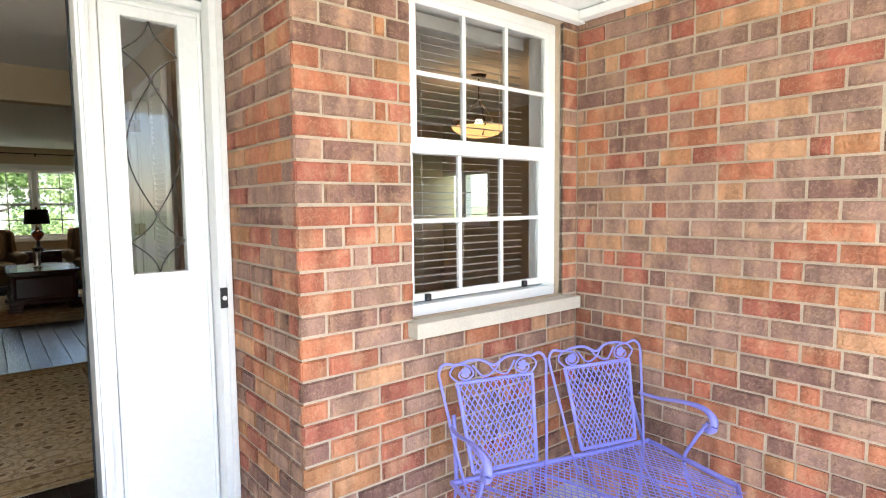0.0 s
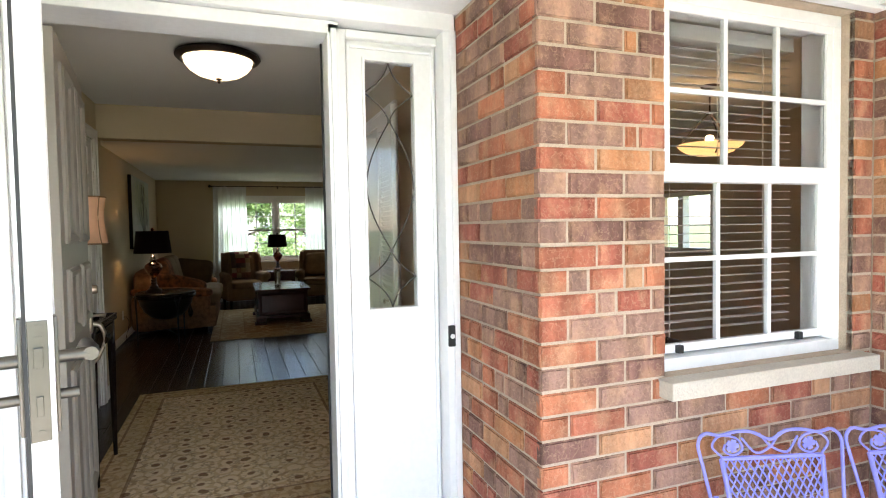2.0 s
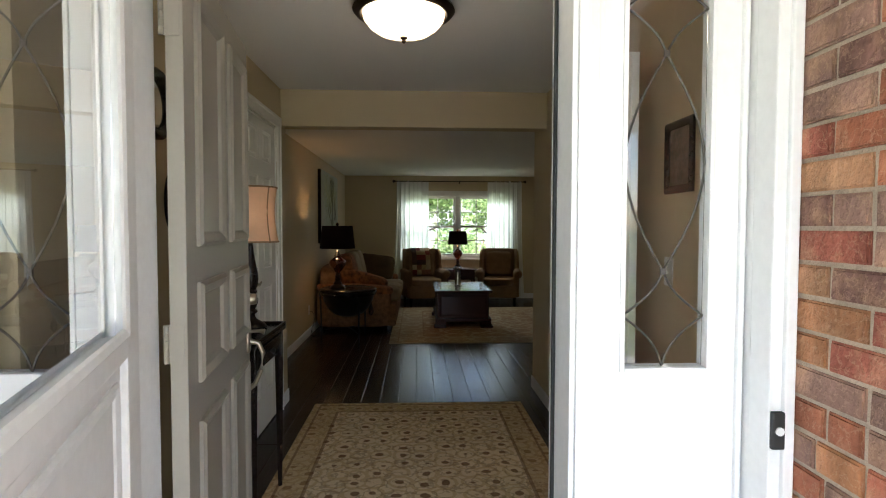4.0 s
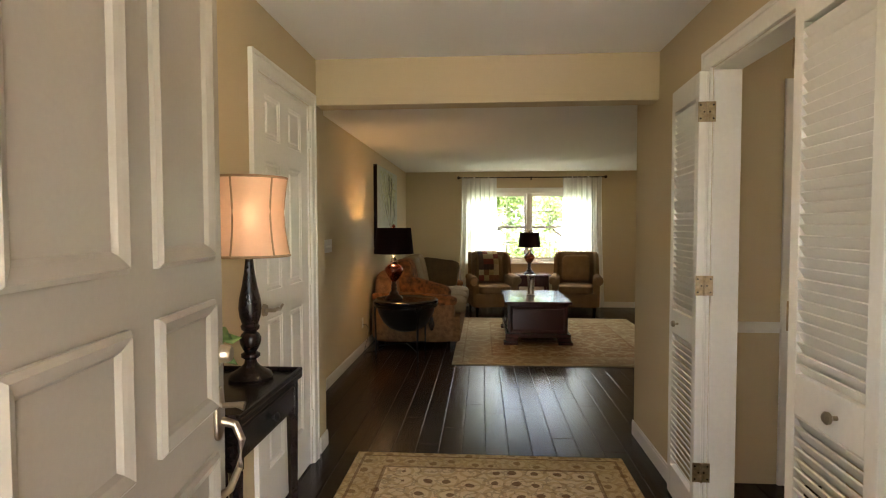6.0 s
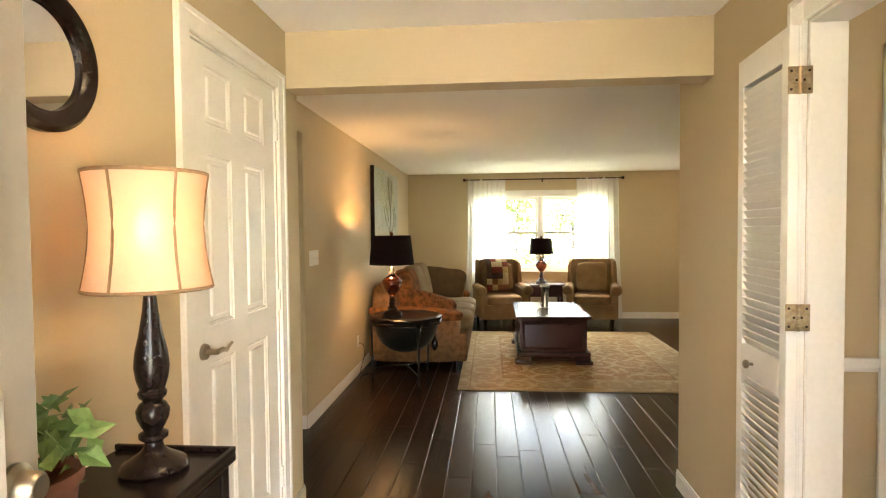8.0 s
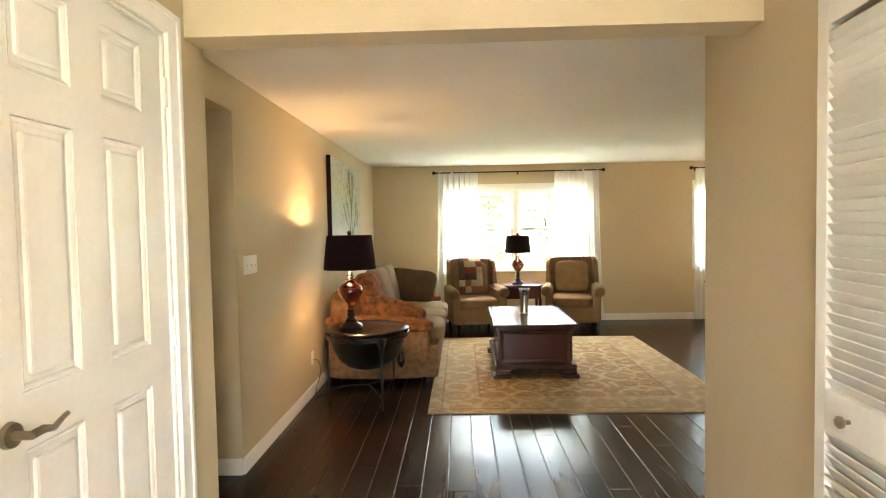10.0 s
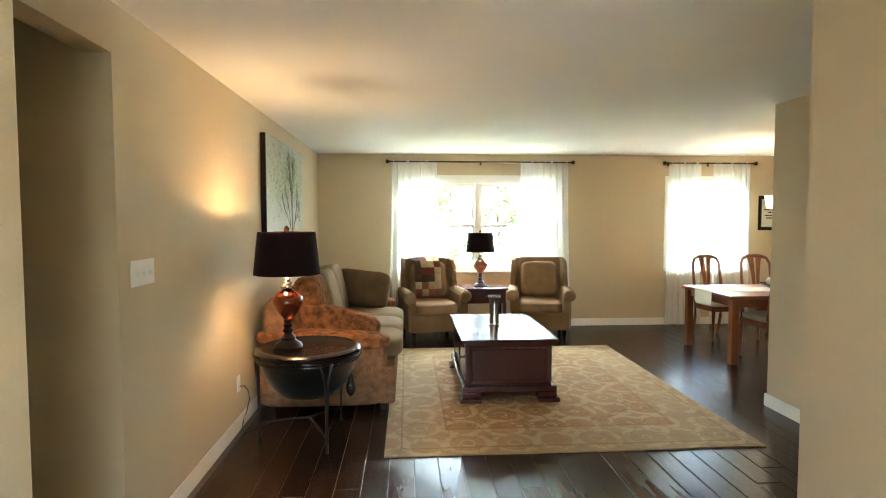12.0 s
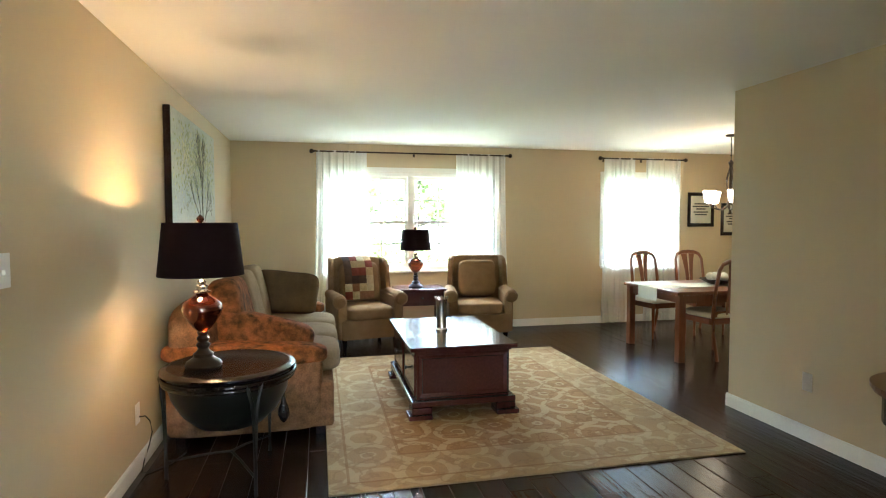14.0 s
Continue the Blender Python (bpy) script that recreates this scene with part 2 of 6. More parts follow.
def box(bm, x0, x1, y0, y1, z0, z1, bevel=0.0, m=None):
    g = bmesh.ops.create_cube(bm, size=1.0)["verts"]
    t = Matrix.Translation(((x0 + x1) / 2, (y0 + y1) / 2, (z0 + z1) / 2)) @ Matrix.Diagonal((abs(x1 - x0), abs(y1 - y0), abs(z1 - z0), 1))
    bmesh.ops.transform(bm, matrix=(m @ t) if m else t, verts=g)
    if bevel:
        es = list({e for v in g for e in v.link_edges})
        bmesh.ops.bevel(bm, geom=es, offset=bevel, segments=2, affect="EDGES", profile=0.6)


def rod(bm, p0, p1, r0, r1=None, seg=12):
    p0, p1 = Vector(p0), Vector(p1)
    d = p1 - p0
    m = Matrix.Translation((p0 + p1) / 2) @ d.to_track_quat("Z", "Y").to_matrix().to_4x4()
    bmesh.ops.create_cone(bm, cap_ends=True, segments=seg, radius1=r0, radius2=r0 if r1 is None else r1, depth=d.length, matrix=m)


def tube(bm, pts, r, seg=8, closed=False):
    """A round bar along a line of points."""
    pts = [Vector(p) for p in pts]
    rings, up = [], Vector((0, 0, 1))
    n = len(pts)
    for i, p in enumerate(pts):
        a = pts[(i - 1) % n] if (i or closed) else p
        b = pts[(i + 1) % n] if (i < n - 1 or closed) else p
        d = (b - a).normalized()
        s = d.cross(up)
        s = s.normalized() if s.length > 1e-3 else d.cross(Vector((1, 0, 0))).normalized()
        q = s.cross(d).normalized()
        rr = r[i] if isinstance(r, (list, tuple)) else r
        rings.append([bm.verts.new(p + rr * (math.cos(2 * math.pi * j / seg) * s + math.sin(2 * math.pi * j / seg) * q)) for j in range(seg)])
    for i in range(n if closed else n - 1):
        a, b = rings[i], rings[(i + 1) % n]
        for j in range(seg):
            bm.faces.new((a[j], a[(j + 1) % seg], b[(j + 1) % seg], b[j]))
    if not closed:
        bm.faces.new(rings[0][::-1])
        bm.faces.new(rings[-1])


def lathe(bm, prof, seg=32, at=(0, 0, 0), caps=True):
    rings = [[bm.verts.new((at[0] + r * math.cos(2 * math.pi * j / seg), at[1] + r * math.sin(2 * math.pi * j / seg), at[2] + z)) for j in range(seg)] for r, z in prof]
    for a, b in zip(rings, rings[1:]):
        for j in range(seg):
            bm.faces.new((a[j], a[(j + 1) % seg], b[(j + 1) % seg], b[j]))
    if caps:
        bm.faces.new(rings[0][::-1])
        bm.faces.new(rings[-1])


def cushion(bm, sx, sy, sz, m=None, e=0.35, n=14, lump=0.0):
    """A stuffed block: a cube's grid drawn towards a rounded form."""
    tmp = bmesh.new()
    bmesh.ops.create_cube(tmp, size=2.0)
    bmesh.ops.subdivide_edges(tmp, edges=tmp.edges[:], cuts=n, use_grid_fill=True)
    p = 2 / e
    for v in tmp.verts:
        c = v.co
        k = (abs(c.x) ** p + abs(c.y) ** p + abs(c.z) ** p) ** (1 / p)
        c = c / k
        c = Vector((c.x * sx / 2, c.y * sy / 2, c.z * sz / 2))
        if lump:
            c += c.normalized() * lump * noise.noise(c * 6)
        v.co = m @ c if m else c
    me = bpy.data.meshes.new("block")
    tmp.to_mesh(me)
    tmp.free()
    bm.from_mesh(me)
    bpy.data.meshes.remove(me)


def leafy(bm, at, r, n, size, rnd, flat=1.0):
    """A clump of small bent leaves about a point."""
    for _ in range(n):
        d = Vector((rnd.gauss(0, 1), rnd.gauss(0, 1), rnd.gauss(0, 1) * flat)).normalized() * r * rnd.random() ** 0.5
        q = Euler((rnd.uniform(-1.2, 1.2), rnd.uniform(-1.2, 1.2), rnd.uniform(0, 6.3))).to_matrix()
        s = size * rnd.uniform(0.6, 1.3)
        vs = [bm.verts.new(Vector(at) + d + q @ Vector(c) * s) for c in ((0, -0.5, 0), (0.32, -0.05, 0.08), (0, 0.6, -0.05), (-0.32, -0.05, 0.08))]
        bm.faces.new((vs[0], vs[1], vs[2]))
        bm.faces.new((vs[0], vs[2], vs[3]))


def mesh_of(name, bm, material, smooth=False):
    me = bpy.data.meshes.new(name)
    bmesh.ops.recalc_face_normals(bm, faces=bm.faces)
    bm.to_mesh(me)
    bm.free()
    me.materials.append(material)
    if smooth:
        me.polygons.foreach_set("use_smooth", [True] * len(me.polygons))
        me.set_sharp_from_angle(angle=radians(40))
    return me


def part(name, bm, material, parent, label="", smooth=False):
    ob = new(name, mesh_of(name, bm, material, smooth))
    ob.parent = parent
    if label:
        ob["label"] = label
    return ob


def again(ob, parent, m):
    """The same mesh once more as another part."""
    o = new(ob.name.split(".")[0], ob.data)
    o.parent = parent
    o.matrix_basis = m
    return o


def thing(name, label, category, m=None, group=""):
    ob = new(name)
    ob.empty_display_size = 0.1
    if m:
        ob.matrix_basis = m
    return tagged(ob, label, category, group)


def structure(name, boxes, material, label, category, bevel=0.0):
    bm = bmesh.new()
    for b in boxes:
        box(bm, *b, bevel=bevel)
    return tagged(new(name, mesh_of(name, bm, material)), label, category, kind="structure")


# ---- structure ----
C, FY, HY, BY, CL = 2.44, 4.02, 6.865, 13.35, 2.375
XL, XR, LL, LR = -0.955, 1.095, -1.30, 2.755
PZ = -0.20
structure("ceiling", [(-2.7, 6.2, 4.02, 13.5, C, C + 0.12), (-2.7, 6.2, 7.016, 13.5, CL, C - 0.002)], CEIL, "white painted flat ceiling over foyer and living room", "ceiling")
structure("wall_foyer_left", [(XL - 0.12, XL, 4.02, 5.94, 0, C), (XL - 0.12, XL, 5.94, 6.72, 2.13, C), (XL - 0.12, XL, 6.72, 7.015, 0, C)], WALL, "tan painted foyer wall with a closet door", "wall")
structure("wall_closet_back", [(XL - 0.75, XL - 0.70, 5.8, 6.9, 0, C)], WALL, "tan painted closet wall", "wall")
structure("wall_hall_near", [(-2.6, XL - 0.12, 6.90, 7.015, 0, C)], WALL, "tan painted hallway wall", "wall")
structure("wall_header", [(XL, XR, HY, 7.015, 2.163, C)], WALL, "tan painted header beam between foyer and living room", "wall")
structure("wall_living_left", [(LL - 0.12, LL, 8.11, BY + 0.15, 0, C), (LL - 0.12, LL, 7.015, 8.11, 2.166, C)], WALL, "tan painted living room wall with a hallway opening", "wall")
structure("wall_hall_far", [(-2.6, LL - 0.12, 8.11, 8.23, 0, C)], WALL, "tan painted hallway wall", "wall")
structure("wall_hall_end", [(-2.72, -2.6, 6.9, 8.23, 0, C)], WALL, "tan painted hallway end wall", "wall")
structure("wall_foyer_right", [(XR, XR + 0.12, 4.02, 5.20, 0, C), (XR, XR + 0.12, 5.20, 6.09, 2.13, C), (XR, XR + 0.12, 6.09, 7.21, 0, C)], WALL, "tan painted foyer wall with a doorway", "wall")
structure("wall_living_near", [(XR, 5.2, 7.21, 7.33, 0, C)], WALL, "tan painted partition wall", "wall")
structure("wall_kitchen_far", [(XR + 0.12, 3.1, 6.62, 6.74, 0, C)], WALL, "tan painted kitchen wall with a white chair rail", "wall")
structure("wall_living_right", [(LR, LR + 0.12, 7.33, 9.93, 0, C)], WALL, "tan painted living room side wall", "wall")
W1, W2, WZ0, WZ1 = (-0.20, 1.93), (3.56, 4.63), 0.79, 2.03
structure("wall_back", [(LL, W1[0], BY, BY + 0.15, 0, C), (W1[0], W1[1], BY, BY + 0.15, 0, WZ0), (W1[0], W1[1], BY, BY + 0.15, WZ1, C), (W1[1], W2[0], BY, BY + 0.15, 0, C),
                        (W2[0], W2[1], BY, BY + 0.15, 0, WZ0), (W2[0], W2[1], BY, BY + 0.15, WZ1, C), (W2[1], 6.1, BY, BY + 0.15, 0, C)], WALL, "tan painted back wall with two windows", "wall")
structure("wall_dining_right", [(6.0, 6.12, 9.8, BY, 0, C)], WALL, "tan painted dining room wall", "wall")
structure("wall_dining_near", [(LR + 0.12, 6.12, 9.68, 9.80, 0, C)], WALL, "tan painted dining room wall", "wall")
structure("wall_kitchen_right", [(5.0, 5.12, 3.3, 6.3, 0, C), (5.0, 5.12, 7.3, 7.33, 0, C), (5.0, 5.12, 6.3, 7.3, 0, 1.05), (5.0, 5.12, 6.3, 7.3, 1.75, C)], WALL, "tan painted kitchen wall with a small window", "wall")
structure("ceiling_kitchen", [(1.095, 5.12, 3.2, 4.02, C, C + 0.12)], CEIL, "white painted kitchen ceiling", "ceiling")


def baseboard(name, runs):
    bm = bmesh.new()
    for x0, x1, y0, y1 in runs:
        box(bm, x0, x1, y0, y1, 0, 0.085, 0.003)
        dx, dy = (0.003, 0) if abs(x1 - x0) < abs(y1 - y0) else (0, 0.003)
        box(bm, x0 + dx, x1 - dx, y0 + dy, y1 - dy, 0.083, 0.10, 0.003)
    return tagged(new(name, mesh_of(name, bm, TRIM)), "white painted moulded baseboard along the wall", "baseboard", kind="structure")


B = 0.014
baseboard("baseboard", [(LL, LL + B, 8.11, BY), (LL - 0.12, LL, 8.11 - B, 8.11), (-2.6, LL - 0.12, 8.11 - B, 8.11)])
baseboard("baseboard", [(XL, XL + B, 6.86, 7.015), (XL, XL + B, 4.1, 5.87)])
baseboard("baseboard", [(XR - B, XR, 6.18, 7.33), (XR - B, XR, 4.1, 5.10)])
baseboard("baseboard", [(LL + B, 6.0, BY - B, BY)])
baseboard("baseboard", [(LR - B, LR, 7.33, 9.93), (LR - B, LR + 0.12, 9.93, 9.93 + B), (XR + 0.12, LR - B, 7.33, 7.33 + B)])

# ---- porch walls: mortar cores (the bricks come last in the file) ----
BX, BYF, PR = 0.975, 3.125, 2.53
MI = 0.008
PC = 2.27
structure("wall_porch_side", [(BX + MI, BX + 0.12, BYF + MI, 3.88, PZ, PC), (XL - 0.13, -BX - 0.06 - MI, BYF + MI, 3.88, PZ, PC)], MORTAR, "brick side walls of the recessed entry", "wall")
WX0, WX1, WB, WT = 1.47, 2.425, 0.845, 2.21
structure("wall_porch_front", [(BX + 0.12, WX0, BYF + MI, 3.36, PZ, PC), (WX0, WX1, BYF + MI, 3.36, PZ, WB), (WX0, WX1, BYF + MI, 3.36, WT, C), (WX1, 5.0, BYF + MI, 3.36, PZ, PC), (BX + 0.12, 5.0, 3.16, 3.36, PC, C)], MORTAR, "brick front wall with a window over the porch", "wall")
structure("wall_porch_front_left", [(-4.5, -BX - 0.06, BYF + MI, 3.36, PZ, PC)], MORTAR, "brick front wall beside the entry", "wall")
# bare core carried on unseen to y=0.3 under the lengthened roof
structure("wall_porch_right", [(PR + MI, PR + 0.25, 0.3, BYF + MI, PZ, PC)], MORTAR, "brick side wall of the porch", "wall")
# the outer part is unseen, added so the sunlit slab brightens the lower walls
structure("floor_porch", [(-4.5, PR + 0.25, -1.4, 4.0, PZ - 0.15, PZ)], CONCRETE, "grey concrete porch slab, extended out of view to bounce sunlight", "floor")
# unseen outer roof, its edge at y=0.3 placed to shade the upper walls
structure("ceiling_porch", [(-4.5, PR + 0.5, 0.3, BYF - 0.03, PC, PC + 0.1), (-BX - 0.06, BX, BYF - 0.03, 3.87, PC, PC + 0.1)] + [(-4.5, PR, 0.92 + 0.2 * i, 0.935 + 0.2 * i, PC - 0.008, PC) for i in range(-3, 11)], PORCHWHITE, "white painted beadboard porch ceiling", "ceiling")
structure("trim_porch", [(BX + 0.02, PR, BYF - 0.045, BYF - 0.002, WT, PC - 0.006), (PR - 0.06, PR - 0.003, 0.9, BYF - 0.05, PC - 0.05, PC - 0.008)], PORCHWHITE, "white painted frieze board under the porch ceiling", "trim", bevel=0.004)
# added out of sight: closes gaps above and beside the entry against light leaks
structure("trim_entry_roof", [(-1.04, 0.975, 3.80, 4.02, 2.30, C + 0.12), (-4.5, XL - 0.12, 3.36, 4.02, PC, C + 0.12), (0.977, 1.093, 3.37, 4.018, PC + 0.003, 2.55), (0.977, 1.093, 3.883, 3.997, PZ, PC), (-1.073, -1.042, 3.37, 4.018, PC + 0.003, 2.55), (-1.073, -1.042, 3.883, 3.997, PZ, PC)], PORCHWHITE, "unseen filler boards around the entry that block stray sun", "trim")
structure("wall_front_inside", [(-0.955, -0.62, 4.00, 4.02, 2.13, C), (0.52, 1.095, 4.00, 4.02, 2.13, C), (-0.62, 0.52, 4.00, 4.02, 2.20, C)], WALL, "tan painted wall above the entry door", "wall")
structure("doorstep", [(-0.62, 0.52, 3.70, 4.04, PZ, 0.0)], STONE, "worn entry door threshold", "threshold", bevel=0.006)

# ---- ground and garden ----
bm = bmesh.new()
bmesh.ops.create_grid(bm, x_segments=2, y_segments=2, size=400, matrix=Matrix.Translation((0, 0, -0.36)))
tagged(new("ground", mesh_of("ground", bm, GRASS)), "mown green lawn around the house", "ground", kind="structure")
structure("road", [(-200, 200, -22, -14, -0.36, -0.335)], ASPHALT, "grey asphalt street before the house", "road")
structure("pavement", [(-0.8, 0.8, -14, -1.4, -0.36, -0.31)], CONCRETE, "concrete garden path to the porch", "pavement")

# ---- sash windows ----


def sash(parent, x0, x1, z0, z1, y, cols, rows, d=0.03, w=0.04, paint=PORCHWHITE):
    """One sash with its rails, glazing bars and pane, in the plane y."""
    bm = bmesh.new()
    for b in ((x0, x1, z0, z0 + w), (x0, x1, z1 - w, z1), (x0, x0 + w, z0 + w, z1 - w), (x1 - w, x1, z0 + w, z1 - w)):
        box(bm, b[0], b[1], y - d / 2, y + d / 2, b[2], b[3], 0.003)
    s = part("sash", bm, paint, parent)
    bm = bmesh.new()
    for i in range(1, cols):
        x = x0 + w + (x1 - x0 - 2 * w) * i / cols
        box(bm, x - 0.009, x + 0.009, y - 0.010, y + 0.010, z0 + w, z1 - w)
    for i in range(1, rows):
        z = z0 + w + (z1 - z0 - 2 * w) * i / rows
        box(bm, x0 + w, x1 - w, y - 0.011, y + 0.011, z - 0.009, z + 0.009)
    part("glazing_bars", bm, paint, s)
    bm = bmesh.new()
    box(bm, x0 + w, x1 - w, y - 0.002, y + 0.002, z0 + w, z1 - w)
    p = part("pane", bm, GLASS, s)
    p.visible_shadow = False
    return s


def frame_of(parent, x0, x1, z0, z1, y0, y1, w, paint, name="window_frame"):
    bm = bmesh.new()
    for b in ((x0, x1, z0, z0 + w), (x0, x1, z1 - w, z1), (x0, x0 + w, z0 + w, z1 - w), (x1 - w, x1, z0 + w, z1 - w)):
        box(bm, b[0], b[1], y0, y1, b[2], b[3], 0.004)
    return part(name, bm, paint, parent)


win = tagged(thing("window_1", "white double-hung porch window with grilles and blinds", "window"), kind="structure")
frame_of(win, WX0, WX1 + 0.0, WB, WT, BYF + 0.06, BYF + 0.20, 0.045, PORCHWHITE)
MR = 1.56
sash(win, WX0 + 0.045, WX1 - 0.045, MR - 0.01, WT - 0.045, BYF + 0.078, 3, 2, w=0.032)
sash(win, WX0 + 0.045, WX1 - 0.045, WB + 0.055, MR + 0.03, BYF + 0.112, 3, 2, w=0.032)
bm = bmesh.new()
box(bm, WX0 + 0.045, WX1 - 0.045, BYF + 0.062, BYF + 0.13, MR - 0.03, MR + 0.035, 0.004)
part("meeting_rail", bm, PORCHWHITE, win)
for x in (WX0 + 0.14, WX1 - 0.2):
    bm = bmesh.new()
    box(bm, x - 0.012, x + 0.012, BYF + 0.075, BYF + 0.096, WB + 0.055, WB + 0.085, 0.003)
    part("sash_latch", bm, BLACK, win, "small black sash latch")
bm = bmesh.new()
box(bm, WX0 - 0.03, WX1 + 0.06, BYF - 0.065, BYF + 0.06, WB - 0.065, WB - 0.002, 0.006)
tagged(new("window_sill", mesh_of("window_sill", bm, STONE)), "pale limestone sill under the porch window", "window sill", kind="structure")

# blinds behind the porch window
blind = thing("window_blind", "pale horizontal slat blind hung behind the porch window", "blind", pose((WX0 + WX1) / 2, BYF + 0.26, 0))
hw = (WX1 - WX0) / 2 - 0.05
bm = bmesh.new()
box(bm, -hw, hw, -0.03, 0.03, WT - 0.10, WT - 0.04, 0.004)
part("headrail", bm, BLIND, blind)
bm = bmesh.new()
box(bm, -hw, hw, -0.014, 0.014, -0.0012, 0.0012)
slat = part("slat", bm, BLIND, blind)
slat.matrix_basis = pose(0, 0, WB + 0.10, 4)
for i in range(1, 33):
    again(slat, blind, pose(0, 0, WB + 0.10 + 0.0355 * i, 4 + 3 * math.sin(i * 1.7)))
for x in (-0.25, 0.0, 0.25):
    bm = bmesh.new()
    rod(bm, (x, -0.026, WB + 0.08), (x, -0.026, WT - 0.08), 0.0015, seg=6)
    part("cord", bm, CLOTH, blind)


def back_window(name, x0, x1, halves):
    w = tagged(thing(name, "white double-hung living room window in bright daylight", "window"), kind="structure")
    frame_of(w, x0, x1, WZ0, WZ1, BY + 0.01, BY + 0.14, 0.045, TRIM)
    n = len(halves) - 1
    for i in range(n):
        a, b = halves[i], halves[i + 1]
        if i:
            bm = bmesh.new()
            box(bm, a - 0.035, a + 0.035, BY + 0.012, BY + 0.138, WZ0 + 0.045, WZ1 - 0.045, 0.004)
            part("mullion", bm, TRIM, w)
        lo, hi = a + (0.045 if i == 0 else 0.035), b - (0.045 if i == n - 1 else 0.035)
        mid = 1.40
        sash(w, lo, hi, mid - 0.02, WZ1 - 0.045, BY + 0.10, 3, 2, paint=TRIM)
        sash(w, lo, hi, WZ0 + 0.045, mid + 0.02, BY + 0.06, 3, 2, paint=TRIM)
    bm = bmesh.new()
    box(bm, x0 - 0.05, x1 + 0.05, BY - 0.05, BY + 0.01, WZ0 - 0.03, WZ0 - 0.002, 0.005)
    part("window_sill", bm, TRIM, w)
    bm = bmesh.new()
    for b in ((x0 - 0.06, x0, WZ0, WZ1 + 0.06), (x1, x1 + 0.06, WZ0, WZ1 + 0.06), (x0, x1, WZ1, WZ1 + 0.06)):
        box(bm, b[0], b[1], BY - 0.016, BY - 0.001, b[2], b[3], 0.003)
    part("casing", bm, TRIM, w)
    return w


back_window("window_2", *W1, (W1[0], 0.865, W1[1]))
back_window("window_3", *W2, W2)
kw = tagged(thing("window_4", "small white kitchen side window", "window", pose(5.06, 6.8, 0, 0, 0, 90)), kind="structure")
frame_of(kw, -0.5, 0.5, 1.05, 1.75, -0.06, 0.06, 0.05, TRIM)
bm = bmesh.new()
box(bm, -0.04, 0.04, -0.05, 0.05, 1.1, 1.7)
part("mullion", bm, TRIM, kw)

# ---- entry door surround with two side lights ----
entry = tagged(thing("door_1", "white painted entry frame with leaded side lights", "door"), kind="structure")
DX0, DX1, DH = -0.60, 0.445, 2.15
bm = bmesh.new()
for a, b in ((DX0 - 0.045, DX0), (DX1, DX1 + 0.045)):
    box(bm, a, b, 3.83, 4.03, 0, DH + 0.04, 0.004)
    box(bm, a + 0.012, b - 0.012, 3.815, 3.83, 0, DH + 0.02, 0.004)
box(bm, DX0 - 0.045, DX1 + 0.045, 3.83, 4.03, DH, DH + 0.05, 0.004)
box(bm, -1.03, 0.972, 3.80, 3.998, DH + 0.052, 2.30, 0.004)
part("door_frame", bm, PORCHWHITE, entry)
bm = bmesh.new()
box(bm, DX1 - 0.009, DX1 - 0.001, 3.962, 3.978, 0.0, DH, 0.002)
box(bm, DX0 + 0.001, DX0 + 0.009, 3.840, 3.854, 0.0, DH, 0.002)
part("weatherstrip", bm, BLACK, entry, "black rubber weatherstrip")
CX = (DX0 + DX1) / 2


